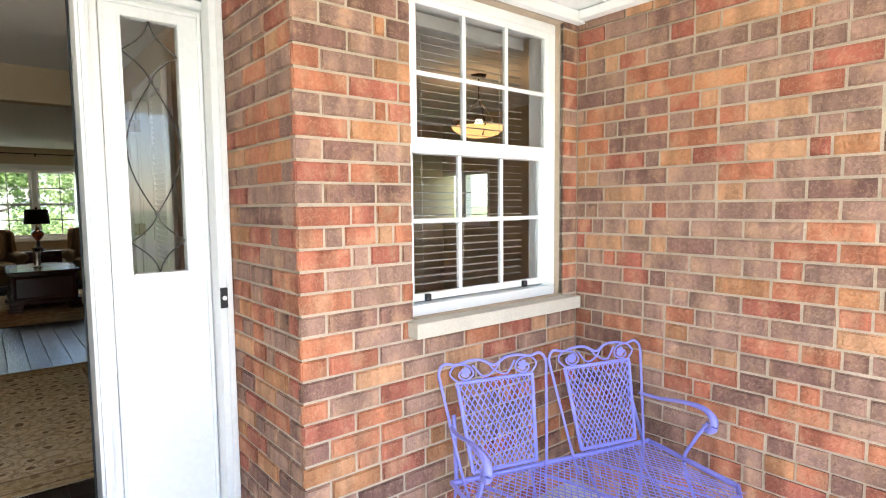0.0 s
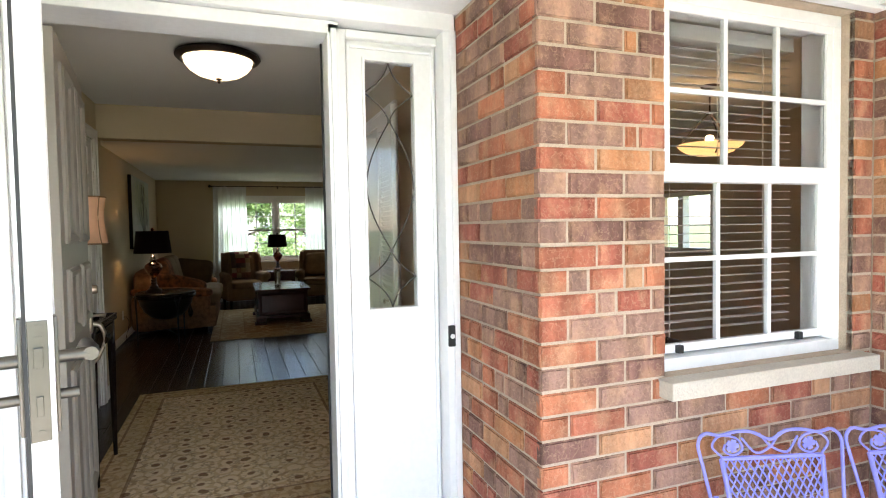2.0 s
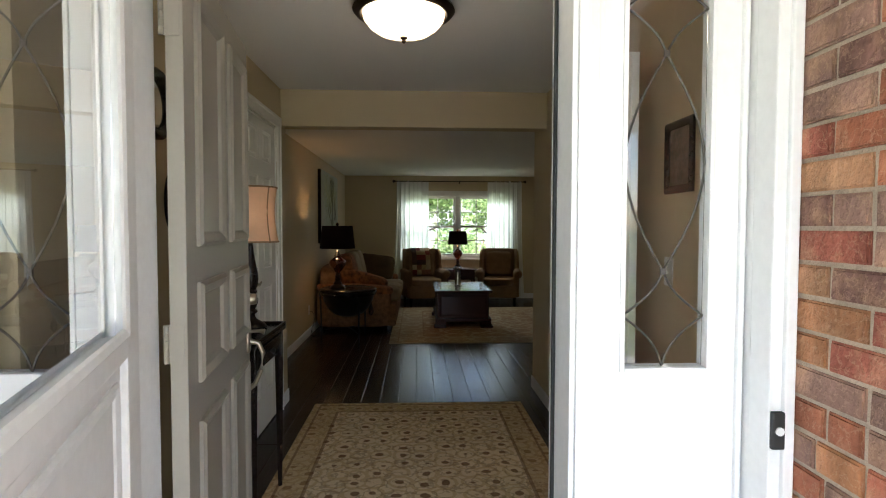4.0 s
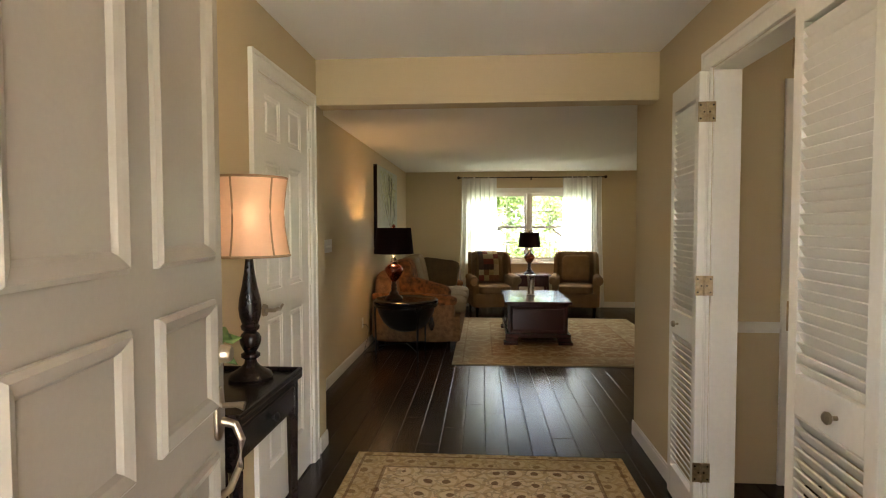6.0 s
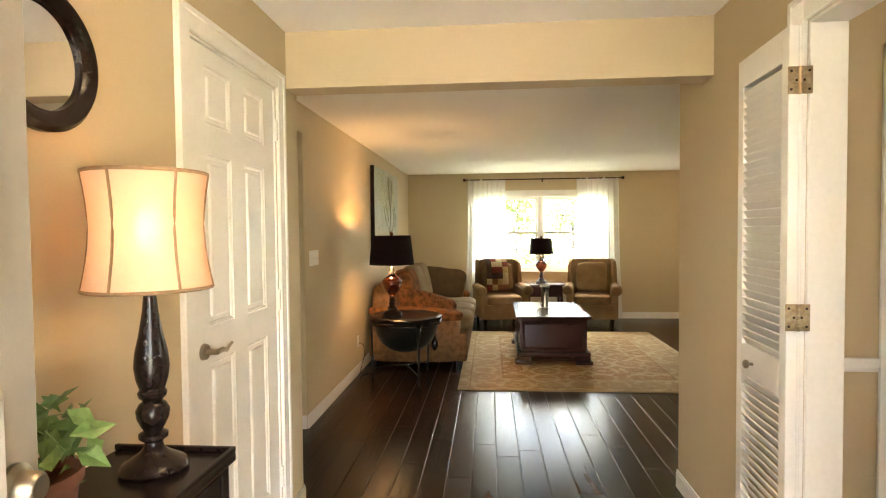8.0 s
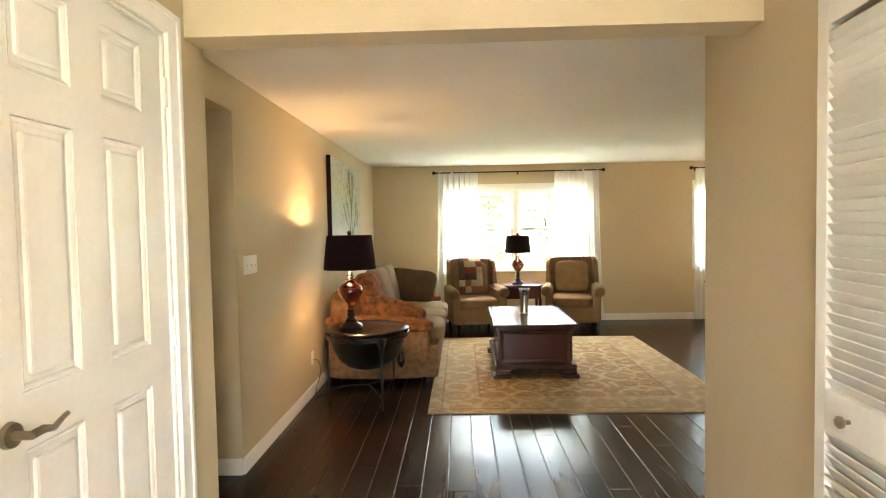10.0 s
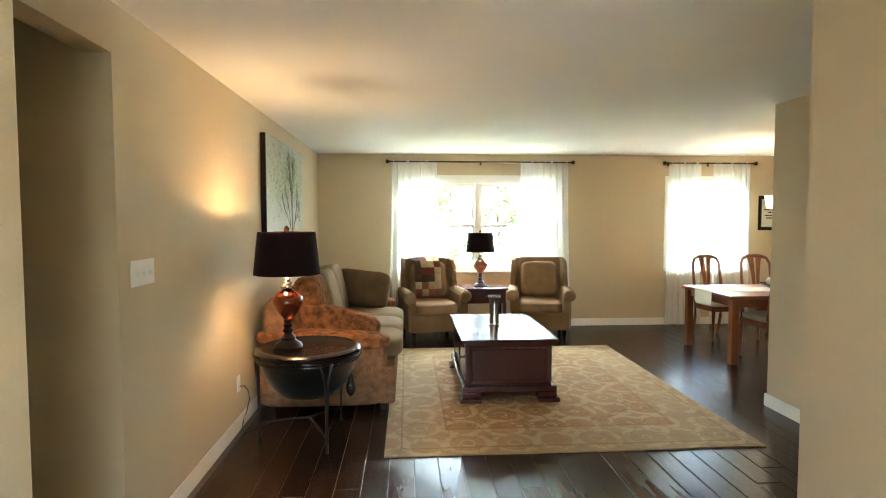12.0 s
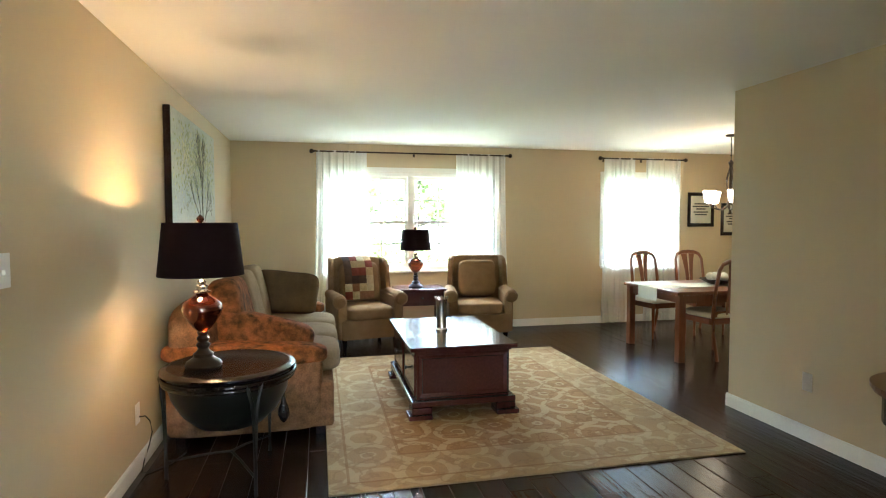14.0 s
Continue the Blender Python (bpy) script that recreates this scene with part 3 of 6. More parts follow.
def side_light(sgn):
    """One panel beside the door with its glass, lead lines and mouldings."""
    X = lambda v: CX + sgn * (v - CX)
    g0, g1, gz0, gz1 = 0.612, 0.826, 1.037, 2.087
    o0, o1 = DX1 + 0.047, 0.968

    def bx(bm, a, b, *r, bevel=0.0):
        box(bm, min(X(a), X(b)), max(X(a), X(b)), *r, bevel=bevel)
    bm = bmesh.new()
    bx(bm, o0, g0, 3.925, 3.97, PZ, DH + 0.05)
    bx(bm, g1, o1, 3.925, 3.97, PZ, DH + 0.05)
    bx(bm, g0, g1, 3.925, 3.97, PZ, gz0)
    bx(bm, g0, g1, 3.925, 3.97, gz1, DH + 0.05)
    panel = part("side_panel", bm, PORCHWHITE, entry)
    bm = bmesh.new()
    for a, b, z0, z1 in ((o0, o0 + 0.035, PZ, DH + 0.045), (o1 - 0.045, o1, PZ, DH + 0.045), (o0 + 0.035, o1 - 0.045, DH + 0.012, DH + 0.045)):
        bx(bm, a, b, 3.885, 3.925, z0, z1, bevel=0.006)
    bx(bm, o1 - 0.05, o1 + 0.004, 3.80, 3.885, PZ, DH + 0.05, bevel=0.006)
    bx(bm, o1 - 0.022, o1 + 0.004, 3.785, 3.80, PZ, DH + 0.05, bevel=0.004)
    for a, b, z0, z1 in ((o0 + 0.04, o0 + 0.055, PZ + 0.12, DH), (o1 - 0.065, o1 - 0.05, PZ + 0.12, DH), (o0 + 0.055, o1 - 0.065, DH - 0.02, DH - 0.005)):
        bx(bm, a, b, 3.908, 3.925, z0, z1, bevel=0.005)
    for a, b, z0, z1 in ((g0 - 0.012, g0, gz0 - 0.012, gz1 + 0.012), (g1, g1 + 0.012, gz0 - 0.012, gz1 + 0.012), (g0, g1, gz0 - 0.012, gz0), (g0, g1, gz1, gz1 + 0.012)):
        bx(bm, a, b, 3.917, 3.925, z0, z1, bevel=0.002)
    part("moulding", bm, PORCHWHITE, panel)
    bm = bmesh.new()
    bx(bm, g0, g1, 3.945, 3.949, gz0, gz1)
    p = part("pane", bm, GLASS, panel)
    p.visible_shadow = False
    bm = bmesh.new()
    gc, h, hw2 = (g0 + g1) / 2, gz1 - gz0, (g1 - g0) / 2
    q1, q2 = gz0 + h * 0.235, gz0 + h * 0.765
    y = 3.942

    def arc(z0, x0, z1, x1, bow):
        return [(X(x0 + (x1 - x0) * t + bow * math.sin(math.pi * t)), y, z0 + (z1 - z0) * t) for t in [i / 12 for i in range(13)]]
    for s in (-1, 1):
        tube(bm, arc(q1, gc, q2, gc, s * hw2 * 0.97), 0.003, 6)
        tube(bm, arc(gz1, gc, q2 + 0.115, gc + s * hw2, -s * 0.022), 0.003, 6)
        tube(bm, arc(q2 + 0.115, gc + s * hw2, q2, gc, -s * 0.018), 0.003, 6)
        tube(bm, arc(gz0, gc, q1 - 0.115, gc + s * hw2, -s * 0.022), 0.003, 6)
        tube(bm, arc(q1 - 0.115, gc + s * hw2, q1, gc, -s * 0.018), 0.003, 6)
    for z in (q1, q2):
        box(bm, X(gc) - 0.008, X(gc) + 0.008, y - 0.004, y + 0.003, z - 0.008, z + 0.008, 0.002)
    part("lead_lines", bm, LEADLINE, panel, "dark leaded line pattern")
    return panel


side_light(1)
side_light(-1)
bell = thing("doorbell", "small black doorbell with a pale round button", "doorbell", pose(0.935, 3.799, 0.918))
bm = bmesh.new()
box(bm, -0.016, 0.016, -0.014, 0.0, -0.045, 0.045, 0.004)
part("housing", bm, BLACK, bell)
bm = bmesh.new()
rod(bm, (0, -0.018, 0.0), (0, -0.013, 0.0), 0.010, seg=20)
part("button", bm, PORCHWHITE, bell, "pale round button")

# ---- panelled front door, open into the foyer ----


def molding(bm, x0, x1, z0, z1, y, w=0.04, h=0.018):
    """A mitred picture-frame moulding that stands proud of a face at y (towards -y)."""
    prof = ((0.0, 0.0), (0.0, 0.55), (0.25, 1.0), (0.55, 0.75), (0.8, 0.5), (1.0, 0.0))
    rings = []
    for d, k in prof:
        o = d * w
        rings.append([bm.verts.new((px, y - k * h, pz)) for px, pz in ((x0 + o, z0 + o), (x1 - o, z0 + o), (x1 - o, z1 - o), (x0 + o, z1 - o))])
    for a, b in zip(rings, rings[1:]):
        for j in range(4):
            bm.faces.new((a[j], a[(j + 1) % 4], b[(j + 1) % 4], b[j]))


def lever(parent, m, metal, turn=1):
    bm = bmesh.new()
    rod(bm, (0, 0, 0), (0, -0.012, 0), 0.030, 0.027, 24)
    rod(bm, (0, -0.012, 0), (0, -0.05, 0), 0.010, seg=14)
    tube(bm, [(0, -0.05, 0), (turn * 0.03, -0.055, 0.004), (turn * 0.065, -0.052, -0.006), (turn * 0.095, -0.05, 0.006), (turn * 0.115, -0.05, 0.012)], [0.010, 0.010, 0.008, 0.007, 0.006], 10)
    h = part("door_handle", bm, metal, parent, "curved brushed metal lever handle", True)
    h.matrix_basis = m
    return h


DW = 0.92
ang = math.degrees(math.atan2(4.93 - 4.0, -0.65 + 0.535))
fd = thing("front_door", "pale painted front door with applied panel mouldings, standing open", "door", pose(-0.514, 4.0, 0.012, 0, 0, ang))
bm = bmesh.new()
box(bm, 0, DW, 0, 0.044, 0, 2.12, 0.003)
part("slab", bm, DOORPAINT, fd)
for x0, x1 in ((0.10, 0.42), (0.53, 0.84)):
    for z0, z1 in ((0.14, 0.84), (0.95, 1.23), (1.33, 2.02)):
        for y, s in ((0.0, 1), (0.044, -1)):
            bm = bmesh.new()
            molding(bm, x0, x1, z0, z1, 0)
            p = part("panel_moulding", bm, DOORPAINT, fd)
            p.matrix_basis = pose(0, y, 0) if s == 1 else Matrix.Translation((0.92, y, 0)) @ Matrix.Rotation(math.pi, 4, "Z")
bm = bmesh.new()
lathe(bm, [(0.034, 0), (0.034, 0.008), (0.024, 0.014), (0.022, 0.035), (0.017, 0.04)], 24)
p = part("deadbolt", bm, SATIN, fd, "brushed metal deadbolt", True)
p.matrix_basis = pose(0.865, 0, 1.085, 90)
bm = bmesh.new()
cushion(bm, 0.055, 0.02, 0.14, Matrix.Translation((0, -0.004, 0.0)), 0.6, 8)
tube(bm, [(0, -0.01, -0.02), (0, -0.045, -0.03), (0, -0.062, -0.07), (0, -0.055, -0.14), (0, -0.03, -0.20), (0, -0.008, -0.215)], [0.012, 0.011, 0.010, 0.009, 0.010, 0.012], 12)
tube(bm, [(0, -0.01, 0.02), (0, -0.05, 0.022), (0.0, -0.07, 0.018)], [0.007, 0.007, 0.012], 10)
p = part("handle_set", bm, SATIN, fd, "brushed metal grip handle with thumb latch", True)
p.matrix_basis = pose(0.865, 0, 0.93)
for z in (0.25, 1.08, 1.92):
    bm = bmesh.new()
    for i in range(5):
        rod(bm, (-0.004, 0.051, z - 0.05 + 0.02 * i), (-0.004, 0.051, z - 0.031 + 0.02 * i), 0.007, seg=10)
    box(bm, -0.003, -0.0005, 0.008, 0.050, z - 0.05, z + 0.05)
    part("hinge", bm, DOORPAINT, fd, "painted butt hinge")

# ---- storm door, open outward ----
sang = -73.4
sd = thing("storm_door", "white storm door with a large glass pane, standing open", "door", pose(-0.543, 3.755, 0.012, 0, 0, sang))
bm = bmesh.new()
SW, SH, ST = 1.06, 2.10, 0.045
for a, b, z0, z1 in ((0, 0.12, 0, SH), (SW - 0.085, SW, 0, SH), (0.12, SW - 0.085, 0, 0.18), (0.12, SW - 0.085, SH - 0.10, SH), (0.12, SW - 0.085, 1.125, 1.17)):
    box(bm, a, b, -ST / 2, ST / 2, z0, z1, 0.004)
part("door_frame", bm, PORCHWHITE, sd)
bm = bmesh.new()
box(bm, 0.12, SW - 0.085, -0.008, 0.008, 0.18, 1.125)
lowp = part("lower_panel", bm, PORCHWHITE, sd)
bm = bmesh.new()
for y, s in ((-0.008, 1), (0.008, -1)):
    molding(bm, 0.16, SW - 0.13, 0.21, 1.09, y, 0.03, 0.008 * s)
part("panel_moulding", bm, PORCHWHITE, lowp)
bm = bmesh.new()
for s in (-1, 1):
    molding(bm, 0.115, SW - 0.08, 1.165, SH - 0.095, s * 0.018, 0.022, s * -0.010)
part("glazing_bead", bm, PORCHWHITE, sd)
bm = bmesh.new()
box(bm, 0.12, SW - 0.085, -0.003, 0.003, 1.17, SH - 0.10)
p = part("pane", bm, GLASS, sd)
p.visible_shadow = False
bm = bmesh.new()
box(bm, SW, SW + 0.002, -0.016, 0.014, 1.005, 1.217, 0.001)
box(bm, SW + 0.001, SW + 0.010, -0.008, 0.006, 1.135, 1.17, 0.001)
box(bm, SW + 0.001, SW + 0.006, -0.006, 0.004, 1.05, 1.085, 0.001)
for z in (1.02, 1.185, 1.205):
    rod(bm, (SW + 0.001, 0, z), (SW + 0.0035, 0, z), 0.006, seg=12)
part("latch_plate", bm, NICKEL, sd, "brushed metal latch plate")
for s in (-1, 1):
    bm = bmesh.new()
    box(bm, SW - 0.075, SW - 0.04, s * 0.0225, s * 0.030, 1.005, 1.217, 0.003)
    rod(bm, (SW - 0.057, s * 0.024, 1.14), (SW - 0.057, s * 0.085, 1.14), 0.012, seg=16)
    tube(bm, [(SW - 0.045, s * 0.080, 1.14), (SW - 0.09, s * 0.084, 1.14), (SW - 0.15, s * 0.08, 1.142), (SW - 0.165, s * 0.075, 1.13)], [0.013, 0.014, 0.013, 0.012], 12)
    rod(bm, (SW - 0.057, s * 0.024, 1.07), (SW - 0.057, s * 0.06, 1.07), 0.010, seg=14)
    part("door_handle", bm, NICKEL, sd, "brushed metal lever handle", True)
bm = bmesh.new()
box(bm, SW + 0.0005, SW + 0.004, -0.0225, -0.0165, 0.02, SH - 0.02)
part("seal", bm, BLACK, sd, "black rubber seal")
for z in (0.25, 1.05, 1.85):
    bm = bmesh.new()
    box(bm, -0.055, 0.03, -ST / 2 - 0.004, -ST / 2 - 0.0005, z - 0.04, z + 0.04, 0.001)
    rod(bm, (-0.004, -ST / 2 - 0.004, z - 0.04), (-0.004, -ST / 2 - 0.004, z + 0.04), 0.006, seg=10)
    part("hinge", bm, PORCHWHITE, sd, "white painted hinge")

# ---- closet door on the foyer's left wall ----
CY0, CY1, CH = 5.94, 6.72, 2.13


def casing(name, parent, face, y0, y1, h, w, sgn, jamb=0.12):
    """Door casing on a wall whose face is x = face; sgn: the way the room lies."""
    bm = bmesh.new()
    a, b = sorted((face, face + sgn * 0.017))
    for u, v, z0, z1 in ((y0 - w, y0, 0, h + w), (y1, y1 + w, 0, h + w), (y0, y1, h, h + w)):
        box(bm, a, b, u, v, z0, z1, 0.004)
    c, d = sorted((face + sgn * 0.015, face + sgn * 0.024))
    for u, v, z0, z1 in ((y0 - w, y0 - w + 0.02, 0, h + w), (y1 + w - 0.02, y1 + w, 0, h + w), (y0 - w + 0.02, y1 + w - 0.02, h + w - 0.02, h + w)):
        box(bm, c, d, u, v, z0, z1, 0.003)
    e, f = sorted((face, face - sgn * jamb))
    for u, v, z0, z1 in ((y0, y0 + 0.012, 0, h), (y1 - 0.012, y1, 0, h), (y0 + 0.012, y1 - 0.012, h - 0.012, h)):
        box(bm, e, f, u, v, z0, z1, 0.002)
    return part(name, bm, TRIM, parent)


cd = tagged(thing("door_2", "white six-panel closet door, closed", "door"), kind="structure")
casing("casing", cd, XL, CY0, CY1, CH, 0.075, 1)


def six_panel(parent, w, h, m):
    """Stiles, rails and raised panels in x, facing -y."""
    bm = bmesh.new()
    cols = ((0.115, w / 2 - 0.06), (w / 2 + 0.06, w - 0.115))
    rows = ((0.24, 0.97), (1.10, 1.725), (1.83, 2.04))
    box(bm, 0, w, 0.012, 0.035, 0, h)
    for a, b in ((0, 0.115), (w / 2 - 0.06, w / 2 + 0.06), (w - 0.115, w)):
        box(bm, a, b, 0.0, 0.012, 0, h)
    zs = [0, 0.24, 0.97, 1.10, 1.725, 1.83, 2.04, h]
    for a, b in cols:
        for i in (0, 2, 4, 6):
            box(bm, a, b, 0.0, 0.012, zs[i], zs[i + 1])
    s = part("slab", bm, TRIM, parent)
    s.matrix_basis = m
    for a, b in cols:
        for z0, z1 in rows:
            bm = bmesh.new()
            molding(bm, a, b, z0, z1, 0.011, 0.016, 0.009)
            box(bm, a + 0.032, b - 0.032, 0.002, 0.02, z0 + 0.032, z1 - 0.032, 0.008)
            part("raised_panel", bm, TRIM, s)
    return s


six_panel(cd, CY1 - CY0 - 0.03, CH - 0.025, pose(XL - 0.008, CY0 + 0.015, 0.01, 0, 0, 90))
lever(cd, pose(XL - 0.008, CY0 + 0.085, 1.03, 0, 0, 90), SATIN, 1)
bm = bmesh.new()
box(bm, XL - 0.006, XL + 0.004, CY0 + 0.001, CY0 + 0.012, 0.99, 1.06)
part("strike_plate", bm, SATIN, cd, "brushed metal strike plate")
for z in (0.28, 1.13, 1.93):
    bm = bmesh.new()
    for i in range(5):
        rod(bm, (XL + 0.006, CY1 - 0.012, z - 0.05 + 0.02 * i), (XL + 0.006, CY1 - 0.012, z - 0.031 + 0.02 * i), 0.007, seg=10)
    box(bm, XL, XL + 0.004, CY1 - 0.012, CY1 + 0.025, z - 0.05, z + 0.05)
    part("hinge", bm, TRIM, cd, "white painted hinge")

# ---- doorway with louvred doors on the foyer's right wall ----
dw = tagged(thing("door_3", "white cased doorway to the kitchen", "door"), kind="structure")
casing("casing", dw, XR, 5.20, 6.09, CH, 0.085, -1)
lv = thing("louvred_door", "white louvred door folded back against the foyer wall", "door", pose(1.045, 6.075, 0.012, 0, 0, 87), "louvred doors")
LW, LH = 0.425, 2.10
AGEDBRASS = mat("aged_brass", (0.46, 0.37, 0.25), 0.35, metal=1.0, vary=0.3, scale=25, second=(0.32, 0.22, 0.12), mix=0.8)
for a, b, z0, z1, nm in ((0, 0.05, 0, LH, "stile"), (LW - 0.05, LW, 0, LH, "stile"), (0.05, LW - 0.05, 0, 0.16, "rail"), (0.05, LW - 0.05, 0.86, 0.98, "rail"), (0.05, LW - 0.05, LH - 0.11, LH, "rail")):
    bm = bmesh.new()
    box(bm, a, b, -0.016, 0.016, z0, z1, 0.003)
    part(nm, bm, TRIM, lv)
bm = bmesh.new()
box(bm, 0.045, LW - 0.045, -0.024, 0.024, -0.003, 0.003, 0.0015)
s0 = part("slat", bm, TRIM, lv)
z = 0.185
first = True
while z < LH - 0.12:
    if not 0.85 < z < 0.99:
        if first:
            s0.matrix_basis, first = pose(0, 0, z, 57), False
        else:
            again(s0, lv, pose(0, 0, z, 57))
    z += 0.031
for s in (-1, 1):
    bm = bmesh.new()
    lathe(bm, [(0.006, 0), (0.006, 0.012), (0.016, 0.02), (0.017, 0.028), (0.010, 0.034)], 20)
    p = part("knob", bm, SATIN, lv, "small round metal knob", True)
    p.matrix_basis = pose(LW - 0.16, s * -0.016, 0.92, 90 * s)
for z in (0.28, 1.14, 1.92):
    bm = bmesh.new()
    box(bm, -0.003, -0.0004, -0.056, 0.020, z - 0.045, z + 0.045, 0.0008)
    for i in range(5):
        rod(bm, (-0.005, -0.018, z - 0.045 + 0.018 * i), (-0.005, -0.018, z - 0.028 + 0.018 * i), 0.006, seg=10)
    hg = part("hinge", bm, AGEDBRASS, lv, "worn brass-toned butt hinge")
    bm = bmesh.new()
    for y in (-0.045, -0.030, -0.006, 0.010):
        for dz in ((-0.03, 0.03) if y in (-0.045, 0.010) else (0.0,)):
            rod(bm, (-0.0045, y, z + dz), (-0.0028, y, z + dz), 0.0042, seg=10)
    part("screws", bm, BRONZE, hg, "dark countersunk screws")
bm = bmesh.new()
box(bm, 0.0, 0.03, -0.025, -0.0165, 0, LH, 0.002)
part("hanging_strip", bm, TRIM, lv)
copy_thing(lv, Matrix.Translation((0.995, 5.215, 0.012)) @ Matrix.Rotation(radians(-93), 4, "Z") @ Matrix.Diagonal((1, -1, 1, 1)))
# kitchen seen through the doorway
kd = tagged(thing("door_4", "white door in the kitchen beyond the doorway", "door", pose(1.75, 6.62, 0, 0, 0, 0)), kind="structure")
bm = bmesh.new()
for a, b, z0, z1 in ((-0.075, 0.0, 0, 2.205), (0.78, 0.855, 0, 2.205), (0, 0.78, 2.13, 2.205)):
    box(bm, a, b, -0.018, -0.001, z0, z1, 0.004)
part("casing", bm, TRIM, kd)
six_panel(kd, 0.776, 2.12, pose(0.002, -0.012, 0.005))
structure("trim_chair_rail", [(XR + 0.122, 1.67, 6.595, 6.618, 0.86, 0.90), (XR + 0.122, 1.67, 6.605, 6.618, 0.84, 0.86)], TRIM, "white chair rail on the kitchen wall", "trim", bevel=0.004)

# ---- foyer things ----
cl = thing("ceiling_light", "dark bronze flush ceiling light with a frosted glass bowl", "ceiling light", pose(0.02, 5.2, C))
bm = bmesh.new()
lathe(bm, [(0.10, 0.0), (0.205, -0.004), (0.235, -0.016), (0.24, -0.03), (0.228, -0.045), (0.205, -0.05), (0.19, -0.04)], 48, caps=False)
part("rim", bm, BRONZE, cl, "dark bronze rim", True)
GLOWBOWL = glow("frosted_bowl_glass", (1.0, 0.76, 0.45), 0.65)
bm = bmesh.new()
lathe(bm, [(0.195, -0.042), (0.188, -0.07), (0.165, -0.10), (0.125, -0.128), (0.07, -0.146), (0.02, -0.151), (0.004, -0.151)], 48, caps=False)
part("glass_bowl", bm, GLOWBOWL, cl, "lit frosted glass bowl", True)
bm = bmesh.new()
lathe(bm, [(0.004, -0.148), (0.017, -0.152), (0.017, -0.158), (0.008, -0.162), (0.011, -0.172), (0.003, -0.180)], 20)
part("finial", bm, BRONZE, cl, "", True)


def framed_mirror(y, z, r, w):
    """A round wall mirror with a wide dark frame, on the left wall."""
    t = thing("wall_mirror", "round wall mirror in a wide black frame", "mirror", pose(XL, y, z, 0, 90, 0), "round wall mirrors")
    bm = bmesh.new()
    lathe(bm, [(r - w, 0.001), (r - w, 0.016), (r - w * 0.7, 0.028), (r - w * 0.25, 0.03), (r, 0.018), (r, 0.001)], 56, caps=False)
    part("mirror_frame", bm, BLACKWOOD, t, "", True)
    bm = bmesh.new()
    lathe(bm, [(0.001, 0.006), (r - w + 0.004, 0.006)], 56, caps=False)
    part("mirror_glass", bm, MIRROR, t, "mirror glass")


MIRROR = mat("mirror_silver", (0.85, 0.85, 0.84), 0.02, metal=1.0, vary=0.01)
framed_mirror(5.32, 1.85, 0.168, 0.048)
framed_mirror(4.80, 1.88, 0.14, 0.045)
framed_mirror(5.06, 1.50, 0.19, 0.05)

ctab = thing("console_table", "small black-brown wooden console table with a drawer", "table", pose(-0.785, 5.265, 0))
TX, TY, TZ = 0.165, 0.275, 0.875
bm = bmesh.new()
box(bm, -TX, TX, -TY, TY, TZ - 0.022, TZ, 0.004)
top = part("tabletop", bm, BLACKWOOD, ctab)
bm = bmesh.new()
for b in ((TX - 0.012, TX, -TY, TY), (-TX, TX - 0.012, TY - 0.012, TY), (-TX, TX - 0.012, -TY, -TY + 0.012)):
    box(bm, b[0], b[1], b[2], b[3], TZ + 0.0005, TZ + 0.016, 0.003)
part("gallery_edge", bm, BLACKWOOD, top)
bm = bmesh.new()
box(bm, -TX + 0.02, TX - 0.025, -TY + 0.03, TY - 0.03, TZ - 0.14, TZ - 0.023)
apron = part("apron", bm, BLACKWOOD, ctab)
bm = bmesh.new()
box(bm, TX - 0.024, TX - 0.014, -TY + 0.06, TY - 0.06, TZ - 0.125, TZ - 0.04, 0.004)
dr = part("drawer", bm, BLACKWOOD, ctab)
bm = bmesh.new()
lathe(bm, [(0.006, 0), (0.006, 0.008), (0.014, 0.014), (0.015, 0.02), (0.006, 0.026)], 18)
k = part("knob", bm, IRON, dr, "small dark knob", True)
k.matrix_basis = pose(TX - 0.014, 0.0, TZ - 0.083, 0, 90, 0)
for sx in (-1, 1):
    for sy in (-1, 1):
        bm = bmesh.new()
        x, y = sx * (TX - 0.03), sy * (TY - 0.035)
        box(bm, x - 0.018, x + 0.018, y - 0.018, y + 0.018, TZ - 0.16, TZ - 0.023, 0.003)
        rod(bm, (x, y, 0), (x, y, TZ - 0.16), 0.011, 0.022, 4)
        part("leg", bm, BLACKWOOD, ctab)

LX, LY = -0.77, 5.42
lamp = thing("table_lamp", "table lamp with a turned dark wood base and lit linen shade", "lamp", pose(LX, LY, TZ))
bm = bmesh.new()
lathe(bm, [(0.075, 0.0), (0.079, 0.01), (0.072, 0.022), (0.051, 0.034), (0.033, 0.046), (0.023, 0.058), (0.020, 0.072), (0.033, 0.082), (0.033, 0.092), (0.021, 0.100), (0.028, 0.112), (0.036, 0.13),
           (0.038, 0.15), (0.030, 0.165), (0.021, 0.172), (0.031, 0.182), (0.033, 0.192), (0.028, 0.20), (0.036, 0.225), (0.040, 0.255), (0.037, 0.29), (0.027, 0.335), (0.018, 0.39), (0.013, 0.44), (0.013, 0.47), (0.018, 0.475), (0.018, 0.485), (0.009, 0.49), (0.009, 0.535)], 32)
part("lamp_base", bm, BLACKWOOD, lamp, "turned dark wood base", True)
bm = bmesh.new()
N, ribs = 48, 6
rings = []
